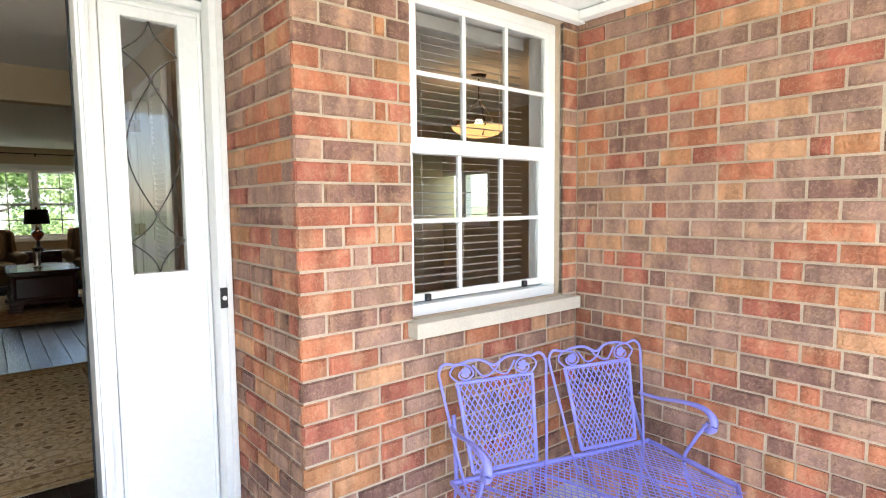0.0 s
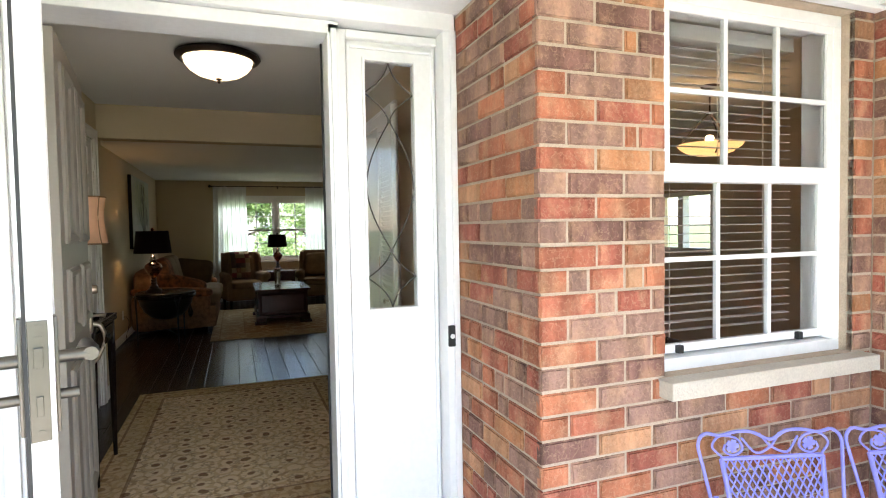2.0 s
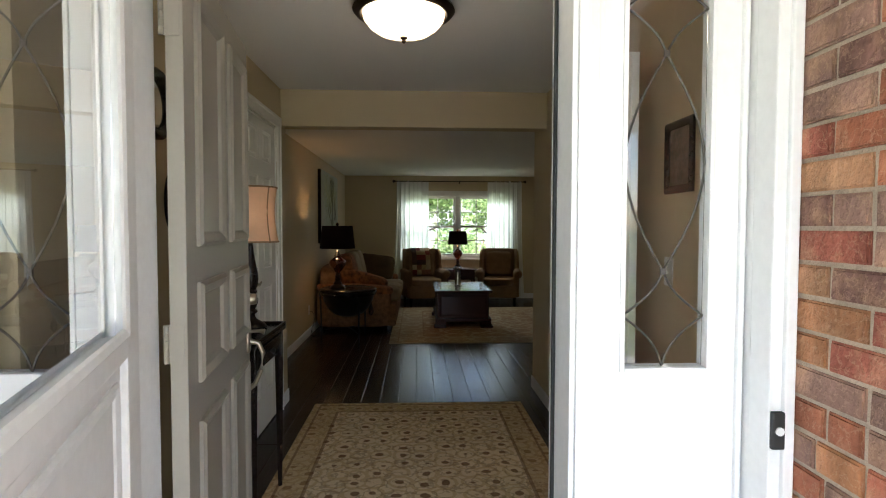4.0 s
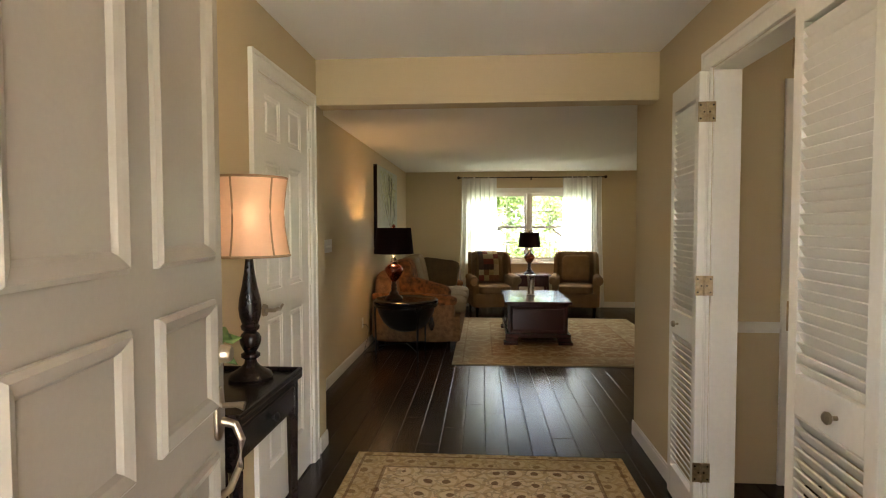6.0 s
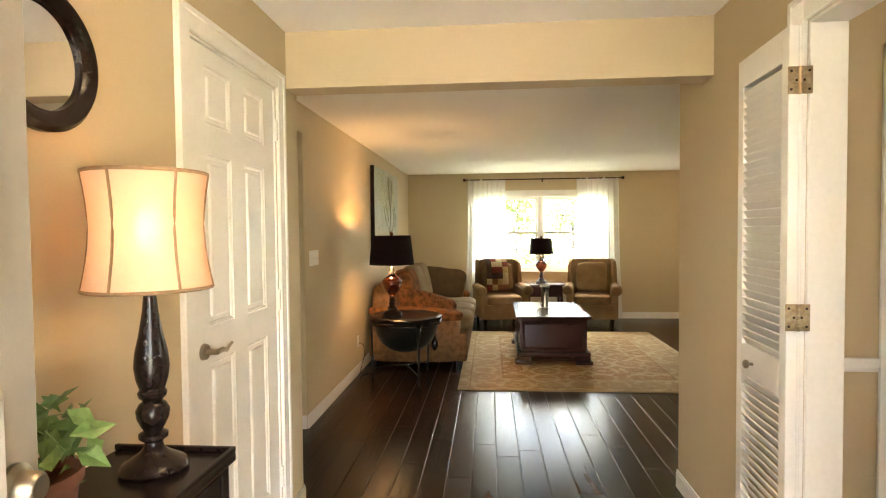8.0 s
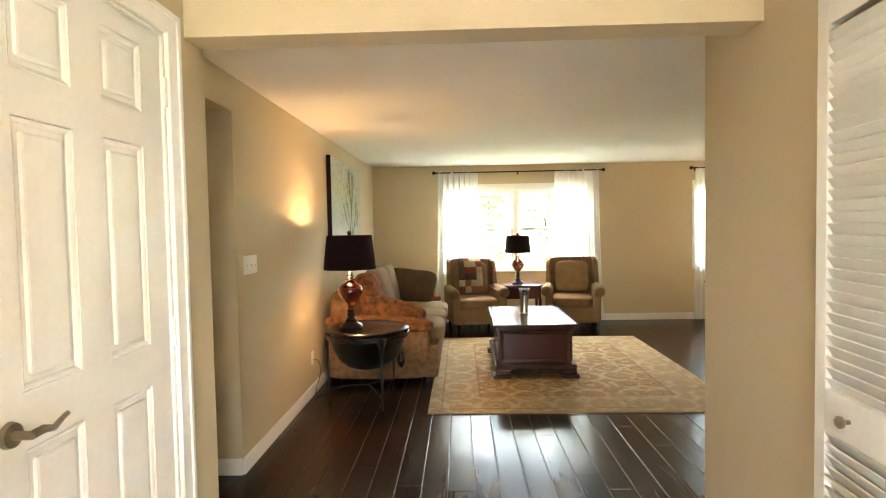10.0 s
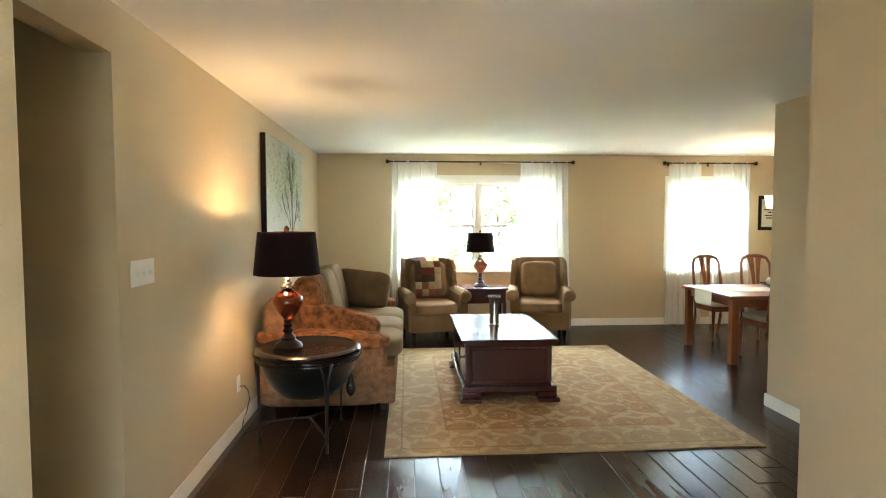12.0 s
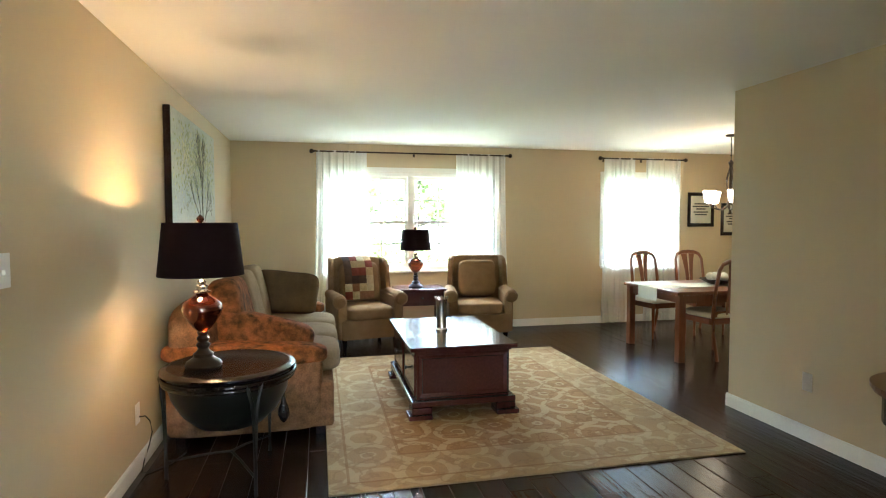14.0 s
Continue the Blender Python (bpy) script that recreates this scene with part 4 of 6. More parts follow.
for i in range(9):
    u = i / 8
    z = 0.445 + 0.275 * u
    r0 = 0.141 - 0.006 * u - 0.016 * math.sin(math.pi * u)
    rings.append([bm.verts.new((r0 * math.cos(2 * math.pi * j / N), r0 * math.sin(2 * math.pi * j / N), z)) for j in range(N)])
for a, b in zip(rings, rings[1:]):
    for j in range(N):
        bm.faces.new((a[j], a[(j + 1) % N], b[(j + 1) % N], b[j]))
sh_ = bmesh.new()
lathe(sh_, [(0.012, 0.535), (0.014, 0.55), (0.024, 0.57), (0.030, 0.595), (0.024, 0.618), (0.010, 0.628), (0.002, 0.63)], 20)
part("light_bulb", sh_, glow("lit_bulb_glass", (1.0, 0.75, 0.42), 1.0), lamp, "lit frosted bulb", True)
shade = part("shade", bm, SHADE, lamp, "lit cream linen drum shade", True)
PIPING = mat("bronze_piping", (0.30, 0.18, 0.09), 0.8, vary=0.2)
for r, z in ((0.141, 0.445), (0.135, 0.72)):
    bm = bmesh.new()
    tube(bm, [(r * math.cos(2 * math.pi * j / 40), r * math.sin(2 * math.pi * j / 40), z) for j in range(40)], 0.0045, 8, True)
    part("piping", bm, PIPING, shade)
for j in range(ribs):
    bm = bmesh.new()
    a = 2 * math.pi * j / ribs - 0.55
    tube(bm, [((0.142 - 0.006 * u - 0.016 * math.sin(math.pi * u)) * math.cos(a), (0.142 - 0.006 * u - 0.016 * math.sin(math.pi * u)) * math.sin(a), 0.445 + 0.275 * u) for u in [i / 8 for i in range(9)]], 0.0035, 6)
    part("rib", bm, PIPING, shade)

rnd = random.Random(3)
pot = thing("potted_plant", "small green ivy in a terracotta pot on the console table", "plant", pose(-0.81, 5.10, TZ) @ Matrix.Diagonal((1.05, 1.25, 1.08, 1)))
bm = bmesh.new()
lathe(bm, [(0.052, 0.0), (0.058, 0.01), (0.070, 0.095), (0.077, 0.096), (0.078, 0.118), (0.070, 0.119), (0.066, 0.10), (0.02, 0.098)], 28)
part("pot", bm, TERRACOTTA, pot, "round terracotta pot", True)
bm = bmesh.new()
for i in range(13):
    a, h = rnd.uniform(0, 6.28), rnd.uniform(0.05, 0.12)
    e = rnd.uniform(0.05, 0.11)
    tube(bm, [(0.02 * math.cos(a), 0.02 * math.sin(a), 0.10), (0.5 * e * math.cos(a), 0.5 * e * math.sin(a), 0.12 + h), (e * math.cos(a), e * math.sin(a), 0.12 + h * rnd.uniform(0.4, 1.2))], 0.0016, 5)
part("stems", bm, IVY, pot)
bm = bmesh.new()
leafy(bm, (0, 0, 0.165), 0.10, 95, 0.055, rnd, 0.6)
part("leaves", bm, IVY, pot, "bright green ivy leaves")


def rug(name, label, x0, x1, y0, y1, material, border, h=0.010):
    t = thing(name, label, "rug")
    bm = bmesh.new()
    n, m = 24, 36
    g = [[bm.verts.new((x0 + (x1 - x0) * i / n + 0.004 * noise.noise(Vector((i * 0.7, j * 0.3, 2))), y0 + (y1 - y0) * j / m + 0.004 * noise.noise(Vector((i * 0.3, j * 0.7, 5))), h + 0.0012 * noise.noise(Vector((i, j, 0))))) for j in range(m + 1)] for i in range(n + 1)]
    for i in range(n):
        for j in range(m):
            bm.faces.new((g[i][j], g[i + 1][j], g[i + 1][j + 1], g[i][j + 1]))
    ring = [g[i][0] for i in range(n + 1)] + [g[n][j] for j in range(1, m + 1)] + [g[i][m] for i in range(n - 1, -1, -1)] + [g[0][j] for j in range(m - 1, 0, -1)]
    low = [bm.verts.new((v.co.x, v.co.y, 0.0005)) for v in ring]
    for i in range(len(ring)):
        k = (i + 1) % len(ring)
        bm.faces.new((ring[k], ring[i], low[i], low[k]))
    part("woven_field", bm, material, t)
    bm = bmesh.new()
    tube(bm, [(v[0], v[1], h * 0.55) for v in [(x0, y0), (x1, y0), (x1, y1), (x0, y1)]], h * 0.5, 8, True)
    part("bound_edge", bm, border, t, "bound rug edge")
    return t


def rug_mat(name, field, motif, dark, x0, x1, y0, y1, wide, cell, frame_tint, rim=0.45, vines=0.6, heart=0.13):
    """Woven pattern in object space: flower-like medallions in a lattice, and a border."""
    m = bpy.data.materials.new(name)
    m.use_nodes = True
    n, k = m.node_tree.nodes, m.node_tree.links
    b = n["Principled BSDF"]
    b.inputs["Roughness"].default_value, b.inputs["Specular IOR Level"].default_value = 0.95, 0.1
    co, sep = n.new("ShaderNodeTexCoord"), n.new("ShaderNodeSeparateXYZ")
    warp, add = n.new("ShaderNodeTexNoise"), n.new("ShaderNodeVectorMath")
    warp.inputs["Scale"].default_value = 9
    k.new(co.outputs["Object"], warp.inputs["Vector"])
    sc = n.new("ShaderNodeVectorMath")
    sc.operation = "MULTIPLY_ADD"
    sc.inputs[1].default_value = (0.05, 0.05, 0)
    k.new(warp.outputs["Color"], sc.inputs[0]), k.new(co.outputs["Object"], sc.inputs[2])
    k.new(co.outputs["Object"], sep.inputs[0])

    def math_(op, a, c=None, d=None):
        q = n.new("ShaderNodeMath")
        q.operation = op
        for i, v in enumerate((a, c, d)):
            if v is None:
                continue
            if isinstance(v, (int, float)):
                q.inputs[i].default_value = v
            else:
                k.new(v, q.inputs[i])
        return q.outputs[0]

    def blend(fac, a, c):
        q = n.new("ShaderNodeMix")
        q.data_type = "RGBA"
        k.new(fac, q.inputs[0])
        for i, v in ((6, a), (7, c)):
            if isinstance(v, tuple):
                q.inputs[i].default_value = (*v, 1)
            else:
                k.new(v, q.inputs[i])
        return q.outputs[2]
    vo = n.new("ShaderNodeTexVoronoi")
    vo.inputs["Scale"].default_value, vo.inputs["Randomness"].default_value = 1 / cell, 0.35
    k.new(sc.outputs[0], vo.inputs["Vector"])
    rings = math_("SINE", math_("MULTIPLY", vo.outputs["Distance"], 16.0))
    flower = math_("GREATER_THAN", rings, 0.35)
    no = n.new("ShaderNodeTexNoise")
    no.inputs["Scale"].default_value, no.inputs["Detail"].default_value = 1.6 / cell, 3
    k.new(co.outputs["Object"], no.inputs["Vector"])
    vine = math_("LESS_THAN", math_("ABSOLUTE", math_("SUBTRACT", no.outputs[0], 0.5)), 0.028)
    core = math_("LESS_THAN", vo.outputs["Distance"], heart)
    c = blend(math_("MULTIPLY", flower, 0.55), field, motif)
    c = blend(math_("MULTIPLY", vine, vines), c, dark)
    c = blend(math_("MULTIPLY", core, 0.75), c, dark)
    ex = math_("MINIMUM", math_("SUBTRACT", sep.outputs[0], x0), math_("SUBTRACT", x1, sep.outputs[0]))
    ey = math_("MINIMUM", math_("SUBTRACT", sep.outputs[1], y0), math_("SUBTRACT", y1, sep.outputs[1]))
    edge = math_("MINIMUM", ex, ey)
    c = blend(math_("MULTIPLY", math_("LESS_THAN", edge, wide), rim), c, frame_tint)
    line = math_("LESS_THAN", math_("ABSOLUTE", math_("SUBTRACT", edge, wide)), 0.010)
    line2 = math_("LESS_THAN", math_("ABSOLUTE", math_("SUBTRACT", edge, wide * 0.25)), 0.008)
    c = blend(math_("MULTIPLY", math_("MAXIMUM", line, line2), 0.6), c, dark)
    pile, wear = n.new("ShaderNodeTexNoise"), n.new("ShaderNodeTexNoise")
    pile.inputs["Scale"].default_value, wear.inputs["Scale"].default_value = 180, 2.0
    k.new(co.outputs["Object"], pile.inputs["Vector"]), k.new(co.outputs["Object"], wear.inputs["Vector"])
    shade_ = math_("MULTIPLY", math_("MULTIPLY_ADD", pile.outputs[0], 0.5, 0.75), math_("MULTIPLY_ADD", wear.outputs[0], 0.4, 0.8))
    mul = n.new("ShaderNodeMix")
    mul.data_type, mul.blend_type = "RGBA", "MULTIPLY"
    mul.inputs[0].default_value = 1.0
    k.new(c, mul.inputs[6]), k.new(shade_, mul.inputs[7])
    k.new(mul.outputs[2], b.inputs["Base Color"])
    bp = n.new("ShaderNodeBump")
    bp.inputs["Strength"].default_value, bp.inputs["Distance"].default_value = 0.6, 0.004
    k.new(pile.outputs[0], bp.inputs["Height"]), k.new(bp.outputs[0], b.inputs["Normal"])
    return m


FR = (-0.71, 0.905, 4.45, 6.885)
rug("foyer_rug", "cream and gold patterned wool rug on the foyer floor", *FR,
    rug_mat("foyer_rug_pile", (0.74, 0.60, 0.38), (0.50, 0.34, 0.16), (0.15, 0.07, 0.035), *FR, 0.20, 0.125, (0.40, 0.27, 0.11), 0.45, 0.4, 0.2), RUGTAN)
AR = (-0.25, 2.23, 9.15, 12.08)
rug("area_rug", "large beige and tan floral wool rug in the living room", *AR,
    rug_mat("area_rug_pile", (0.33, 0.212, 0.115), (0.53, 0.44, 0.285), (0.25, 0.145, 0.075), *AR, 0.42, 0.29, (0.42, 0.355, 0.235), 0.32), RUGTAN)


def wall_plate(name, label, m, kind):
    t = thing(name, label, kind, m)
    w = 0.036 if name != "light_switch" else (0.036 if "foyer" in label else 0.11)
    bm = bmesh.new()
    box(bm, -w, w, -0.006, 0, -0.058, 0.058, 0.003)
    part("plate", bm, TRIM, t)
    if name == "light_switch":
        for x in ((0,) if "foyer" in label else (-0.06, 0, 0.06)):
            bm = bmesh.new()
            box(bm, x - 0.005, x + 0.005, -0.016, -0.004, -0.012, 0.004, 0.002)
            part("toggle", bm, TRIM, t)
    else:
        for z in (-0.02, 0.02):
            bm = bmesh.new()
            rod(bm, (0, -0.0085, z), (0, -0.005, z), 0.015, seg=20)
            part("socket", bm, TRIM, t)
    return t


wall_plate("light_switch", "white triple toggle light switch on the wall", pose(LL, 8.32, 1.25, 0, 0, 90), "light switch")
wall_plate("wall_outlet", "white wall outlet with a lamp plug", pose(LL, 9.70, 0.33, 0, 0, 90), "outlet")
wall_plate("wall_outlet", "white wall outlet near the baseboard", pose(LR, 9.23, 0.38, 0, 0, -90), "outlet")
cord = thing("lamp_cord", "dark lamp cord with a white tag hanging from the outlet", "cord", pose(LL + 0.01, 9.70, 0))
bm = bmesh.new()
tube(bm, [(0.0, 0, 0.31), (0.03, 0.01, 0.31), (0.045, 0.04, 0.27), (0.05, 0.06, 0.20), (0.04, 0.03, 0.13), (0.03, -0.03, 0.07), (0.03, -0.08, 0.02), (0.05, -0.05, 0.006), (0.15, 0.05, 0.005), (0.2, 0.2, 0.005)], 0.0035, 6)
part("cable", bm, IRON, cord)
bm = bmesh.new()
box(bm, -0.002, 0.002, -0.02, 0.025, -0.015, 0.015, 0.001, m=Matrix.Translation((0.036, -0.02, 0.10)) @ Matrix.Rotation(0.5, 4, "X"))
part("tag", bm, CLOTH, cord, "white paper tag")
# small framed picture on the foyer's right wall, seen through the side light
fp = thing("framed_picture", "small dark-framed picture on the foyer wall", "picture", pose(XR, 4.64, 1.67, 0, 0, -90))
bm = bmesh.new()
molding(bm, -0.11, 0.11, -0.14, 0.14, 0, 0.035, 0.02)
part("picture_frame", bm, BLACKWOOD, fp)
bm = bmesh.new()
box(bm, -0.09, 0.09, -0.006, -0.001, -0.12, 0.12)
part("print", bm, mat("faded_print", (0.12, 0.085, 0.06), 0.4, vary=0.3, scale=14, second=(0.30, 0.24, 0.18), mix=0.9), fp, "dim brown print")

wall_plate("light_switch", "white light switch on the foyer wall", pose(XR, 4.72, 1.22, 0, 0, -90), "light switch")

# ---- living room ----
sofa = thing("sofa", "brown and rust chenille sofa with loose cushions along the wall", "sofa", pose(LL + 0.05, 9.96, 0))
SL, SD = 2.28, 1.10
bm = bmesh.new()
box(bm, 0.03, SD - 0.05, 0.03, SL - 0.03, 0.06, 0.36, 0.03)
part("base", bm, SOFABASE, sofa, "brown patterned base", True)
for y in (0.12, SL - 0.12):
    bm = bmesh.new()
    cushion(bm, SD - 0.12, 0.22, 0.50, Matrix.Translation((SD / 2 - 0.06, y, 0.30)), 0.25, 14)
    part("arm_side", bm, SOFABASE, sofa, "brown patterned arm side", True)
    bm = bmesh.new()
    cushion(bm, SD - 0.08, 0.255, 0.13, Matrix.Translation((SD / 2 - 0.05, y, 0.56)) @ Matrix.Rotation(0.05, 4, "Y"), 0.5, 14, 0.008)
    part("arm", bm, SOFAARM, sofa, "rust patterned rolled arm", True)
bm = bmesh.new()
cushion(bm, 0.30, SL - 0.06, 0.74, Matrix.Translation((0.17, SL / 2, 0.50)) @ Matrix.Rotation(-0.06, 4, "Y"), 0.3, 16)
part("back", bm, SOFABASE, sofa, "", True)
for i in range(3):
    w = (SL - 0.52) / 3
    y = 0.26 + w * (i + 0.5)
    bm = bmesh.new()
    cushion(bm, SD - 0.24, w - 0.006, 0.19, Matrix.Translation((0.675, y, 0.435)), 0.42, 14, 0.006)
    part("seat_cushion", bm, SOFA, sofa, "tan chenille seat cushion", True)
    bm = bmesh.new()
    cushion(bm, 0.24, w + 0.01, 0.56, Matrix.Translation((0.36, y, 0.735)) @ Matrix.Rotation(-0.22, 4, "Y"), 0.44, 14, 0.016)
    part("back_cushion", bm, SOFA if i else SOFAARM, sofa, "tan chenille back cushion" if i else "rust patterned back cushion", True)
for x in (0.1, SD - 0.14):
    for y in (0.1, SL - 0.1):
        bm = bmesh.new()
        box(bm, x - 0.03, x + 0.03, y - 0.03, y + 0.03, 0.0, 0.07, 0.004)
        part("foot", bm, BLACKWOOD, sofa)
P = thing("throw_pillow", "olive brown velvet throw pillow on the sofa", "pillow", pose(-0.60, 11.90, 0.72, 0, 0, 0))
bm = bmesh.new()
cushion(bm, 0.60, 0.19, 0.40, Matrix.Rotation(-0.3, 4, "X") @ Matrix.Rotation(0.12, 4, "Y"), 0.27, 16, 0.014)
part("cover", bm, PILLOW, P, "", True)
P = thing("throw_pillow", "rust patterned lumbar pillow against the sofa arm", "pillow", pose(-0.72, 10.31, 0.66))
bm = bmesh.new()
cushion(bm, 0.80, 0.24, 0.24, Matrix.Rotation(0.22, 4, "Y"), 0.62, 14, 0.014)
part("cover", bm, SOFAARM, P, "", True)

st = thing("side_table", "round black side table with an upturned drum bowl on iron legs", "table", pose(-0.775, 9.53, 0))
bm = bmesh.new()
lathe(bm, [(0.002, 0.60), (0.30, 0.60), (0.335, 0.602), (0.352, 0.61), (0.352, 0.622), (0.335, 0.632), (0.315, 0.634), (0.31, 0.630), (0.002, 0.630)], 56, caps=False)
part("tabletop", bm, BLACKWOOD, st, "glossy dark round top", True)
bm = bmesh.new()
for z, r in ((0.585, 0.345), (0.562, 0.335)):
    tube(bm, [(r * math.cos(2 * math.pi * j / 48), r * math.sin(2 * math.pi * j / 48), z) for j in range(48)], 0.013, 10, True)
part("ring", bm, BLACKWOOD, st, "", True)
bm = bmesh.new()
lathe(bm, [(0.32, 0.55), (0.30, 0.47), (0.25, 0.38), (0.18, 0.315), (0.10, 0.285), (0.002, 0.275)], 48, caps=False)
part("bowl", bm, mat("dark_green_black_leather", (0.007, 0.009, 0.008), 0.3, vary=0.3, scale=7), st, "dark drum bowl under the top", True)
for i in range(3):
    a = math.radians(-62 + 120 * i)
    c, s = math.cos(a), math.sin(a)
    bm = bmesh.new()
    for off in (-0.018, 0.018):
        tube(bm, [(0.345 * c - off * s * 2.2, 0.345 * s + off * c * 2.2, 0.59), (0.35 * c - off * s, 0.35 * s + off * c, 0.50), (0.345 * c - off * s * 0.3, 0.345 * s + off * c * 0.3, 0.40), (0.34 * c, 0.34 * s, 0.2), (0.34 * c, 0.34 * s, 0.004)], 0.010, 8)
    part("leg", bm, IRON, st, "black iron leg", True)
bm = bmesh.new()
for i in range(3):
    a, b = math.radians(-62 + 120 * i), 0
    tube(bm, [(0.34 * math.cos(a), 0.34 * math.sin(a), 0.10), (0.12 * math.cos(a), 0.12 * math.sin(a), 0.13), (0, 0, 0.135)], 0.007, 8)
part("stretcher", bm, IRON, st, "", True)


bm = bmesh.new()
lathe(bm, [(0.004, 0.56), (0.010, 0.52), (0.008, 0.44), (0.016, 0.40), (0.030, 0.36), (0.032, 0.33), (0.018, 0.30), (0.003, 0.285)], 18, (0.285, -0.03, 0))
part("drop_finial", bm, BLACKWOOD, st, "turned dark drop finial", True)


def red_lamp(x, y, z, r, h, label, shade_z):
    t = thing("table_lamp", label, "lamp", pose(x, y, z), "red glass lamps")
    s = shade_z / 0.50
    base = [(0.094, 0.0), (0.097, 0.012), (0.086, 0.03), (0.062, 0.045), (0.050, 0.055), (0.052, 0.072), (0.036, 0.084), (0.027, 0.10), (0.037, 0.115), (0.037, 0.122), (0.024, 0.134), (0.034, 0.15), (0.034, 0.157), (0.022, 0.17), (0.031, 0.188), (0.028, 0.195)]
    bm = bmesh.new()
    lathe(bm, [(q * s, w * s) for q, w in base], 32)
    part("lamp_foot", bm, BRONZE, t, "dark bronze foot", True)
    bm = bmesh.new()
    lathe(bm, [(q * s, w * s) for q, w in [(0.026, 0.195), (0.045, 0.212), (0.072, 0.245), (0.096, 0.285), (0.105, 0.315), (0.098, 0.345), (0.070, 0.372), (0.042, 0.388), (0.030, 0.40)]], 36)
    part("glass_body", bm, REDGLASS, t, "amber red glass body", True)
    bm = bmesh.new()
    lathe(bm, [(q, w * s) for q, w in [(0.030, 0.40), (0.044, 0.405), (0.046, 0.413), (0.026, 0.42), (0.031, 0.436), (0.031, 0.442), (0.018, 0.45), (0.022, 0.466), (0.012, 0.476), (0.010, 0.52), (0.008, 0.60)]], 20)
    part("neck", bm, SILVER, t, "bright metal neck", True)
    bm = bmesh.new()
    z0, z1 = shade_z, shade_z + h
    lathe(bm, [(r, z0), (r * 0.86, z1), (r * 0.855, z1 - 0.002), (r * 0.992, z0 + 0.002), (r, z0)], 48, caps=False)
    part("shade", bm, BLACKSHADE, t, "black cloth drum shade", True)
    bm = bmesh.new()
    for j in range(3):
        a = 2.1 * j
        rod(bm, (0, 0, z1 - 0.02), (r * 0.855 * math.cos(a), r * 0.855 * math.sin(a), z1 - 0.012), 0.002, seg=6)
    lathe(bm, [(0.006, z1 - 0.03), (0.008, z1), (0.017, z1 + 0.010), (0.020, z1 + 0.022), (0.012, z1 + 0.034), (0.002, z1 + 0.042)], 16)
    part("finial", bm, REDGLASS, t, "", True)


red_lamp(-0.90, 9.48, 0.634, 0.217, 0.28, "red glass lamp with a black drum shade on the side table", 0.492)
red_lamp(0.84, 12.86, 0.625, 0.185, 0.245, "red glass lamp with a black drum shade between the armchairs", 0.445)

cp = thing("canvas_painting", "large canvas painting of a bare tree on pale green", "painting", pose(LL + 0.001, 11.2, 1.68, 0, 0, 90))
PWD, PHT = 0.80, 0.52
bm = bmesh.new()
box(bm, -PWD, PWD, -0.045, 0.0, -PHT, PHT, 0.002)
part("canvas_sides", bm, BLACKWOOD, cp, "dark wrapped canvas edge")
bm = bmesh.new()
box(bm, -PWD + 0.004, PWD - 0.004, -0.048, -0.0455, -PHT + 0.004, PHT - 0.004)
part("painted_field", bm, mat("sage_canvas_paint", (0.45, 0.46, 0.37), 0.6, vary=0.15, scale=3, fine=40, bump=0.3, second=(0.36, 0.38, 0.27), mix=0.9), cp, "mottled pale green field")
rnd = random.Random(11)
bm = bmesh.new()


def twig(p, d, l, r, depth):
    q = (p[0] + d[0] * l, p[1] + d[1] * l)
    tube(bm, [(p[0], -0.049, p[1]), ((p[0] + q[0]) / 2 + rnd.uniform(-0.01, 0.01), -0.049, (p[1] + q[1]) / 2), (q[0], -0.049, q[1])], [r, r * 0.85, r * 0.7], 5)
    if depth:
        for _ in range(rnd.choice((2, 3))):
            a = math.atan2(d[1], d[0]) + rnd.uniform(-0.7, 0.7)
            twig(q, (math.cos(a), math.sin(a)), l * rnd.uniform(0.6, 0.85), r * 0.65, depth - 1)


for a, l, r in ((0.02, 0.26, 0.007), (-0.35, 0.22, 0.005), (0.4, 0.2, 0.005)):
    twig((0.2, -0.46), (math.sin(a), math.cos(a)), l, r, 5)
part("painted_branches", bm, mat("brown_brush_paint", (0.12, 0.105, 0.075), 0.6), cp, "thin dark painted branches")
for tint, n, label in (((0.58, 0.56, 0.30), 700, "pale yellow leaf dabs"), ((0.33, 0.36, 0.15), 700, "yellow green leaf dabs")):
    bm = bmesh.new()
    for _ in range(n):
        x, z = 0.05 + rnd.gauss(0, 0.36), 0.24 + rnd.gauss(0, 0.15) - 0.1 * rnd.random()
        if abs(x) < PWD - 0.03 and abs(z) < PHT - 0.03:
            rod(bm, (x, -0.0482, z), (x, -0.0495, z), rnd.uniform(0.006, 0.015), seg=5)
    part("painted_leaves", bm, mat("leaf_dab_paint", tint, 0.6, vary=0.2, scale=30), cp, label)


def slab_of(bm, outline, thick, m, bevel=0.02):
    """An upholstered board: an outline in y and z, given thickness in x with soft edges."""
    tmp = bmesh.new()
    a = [tmp.verts.new((-thick / 2, y, z)) for y, z in outline]
    b = [tmp.verts.new((thick / 2, y, z)) for y, z in outline]
    tmp.faces.new(a[::-1])
    tmp.faces.new(b)
    for i in range(len(a)):
        k = (i + 1) % len(a)
        tmp.faces.new((a[i], a[k], b[k], b[i]))
    bmesh.ops.bevel(tmp, geom=tmp.edges[:], offset=bevel, segments=3, affect="EDGES", profile=0.5)
    bmesh.ops.transform(tmp, matrix=m, verts=tmp.verts)
    me = bpy.data.meshes.new("board")
    tmp.to_mesh(me)
    tmp.free()
    bm.from_mesh(me)
    bpy.data.meshes.remove(me)


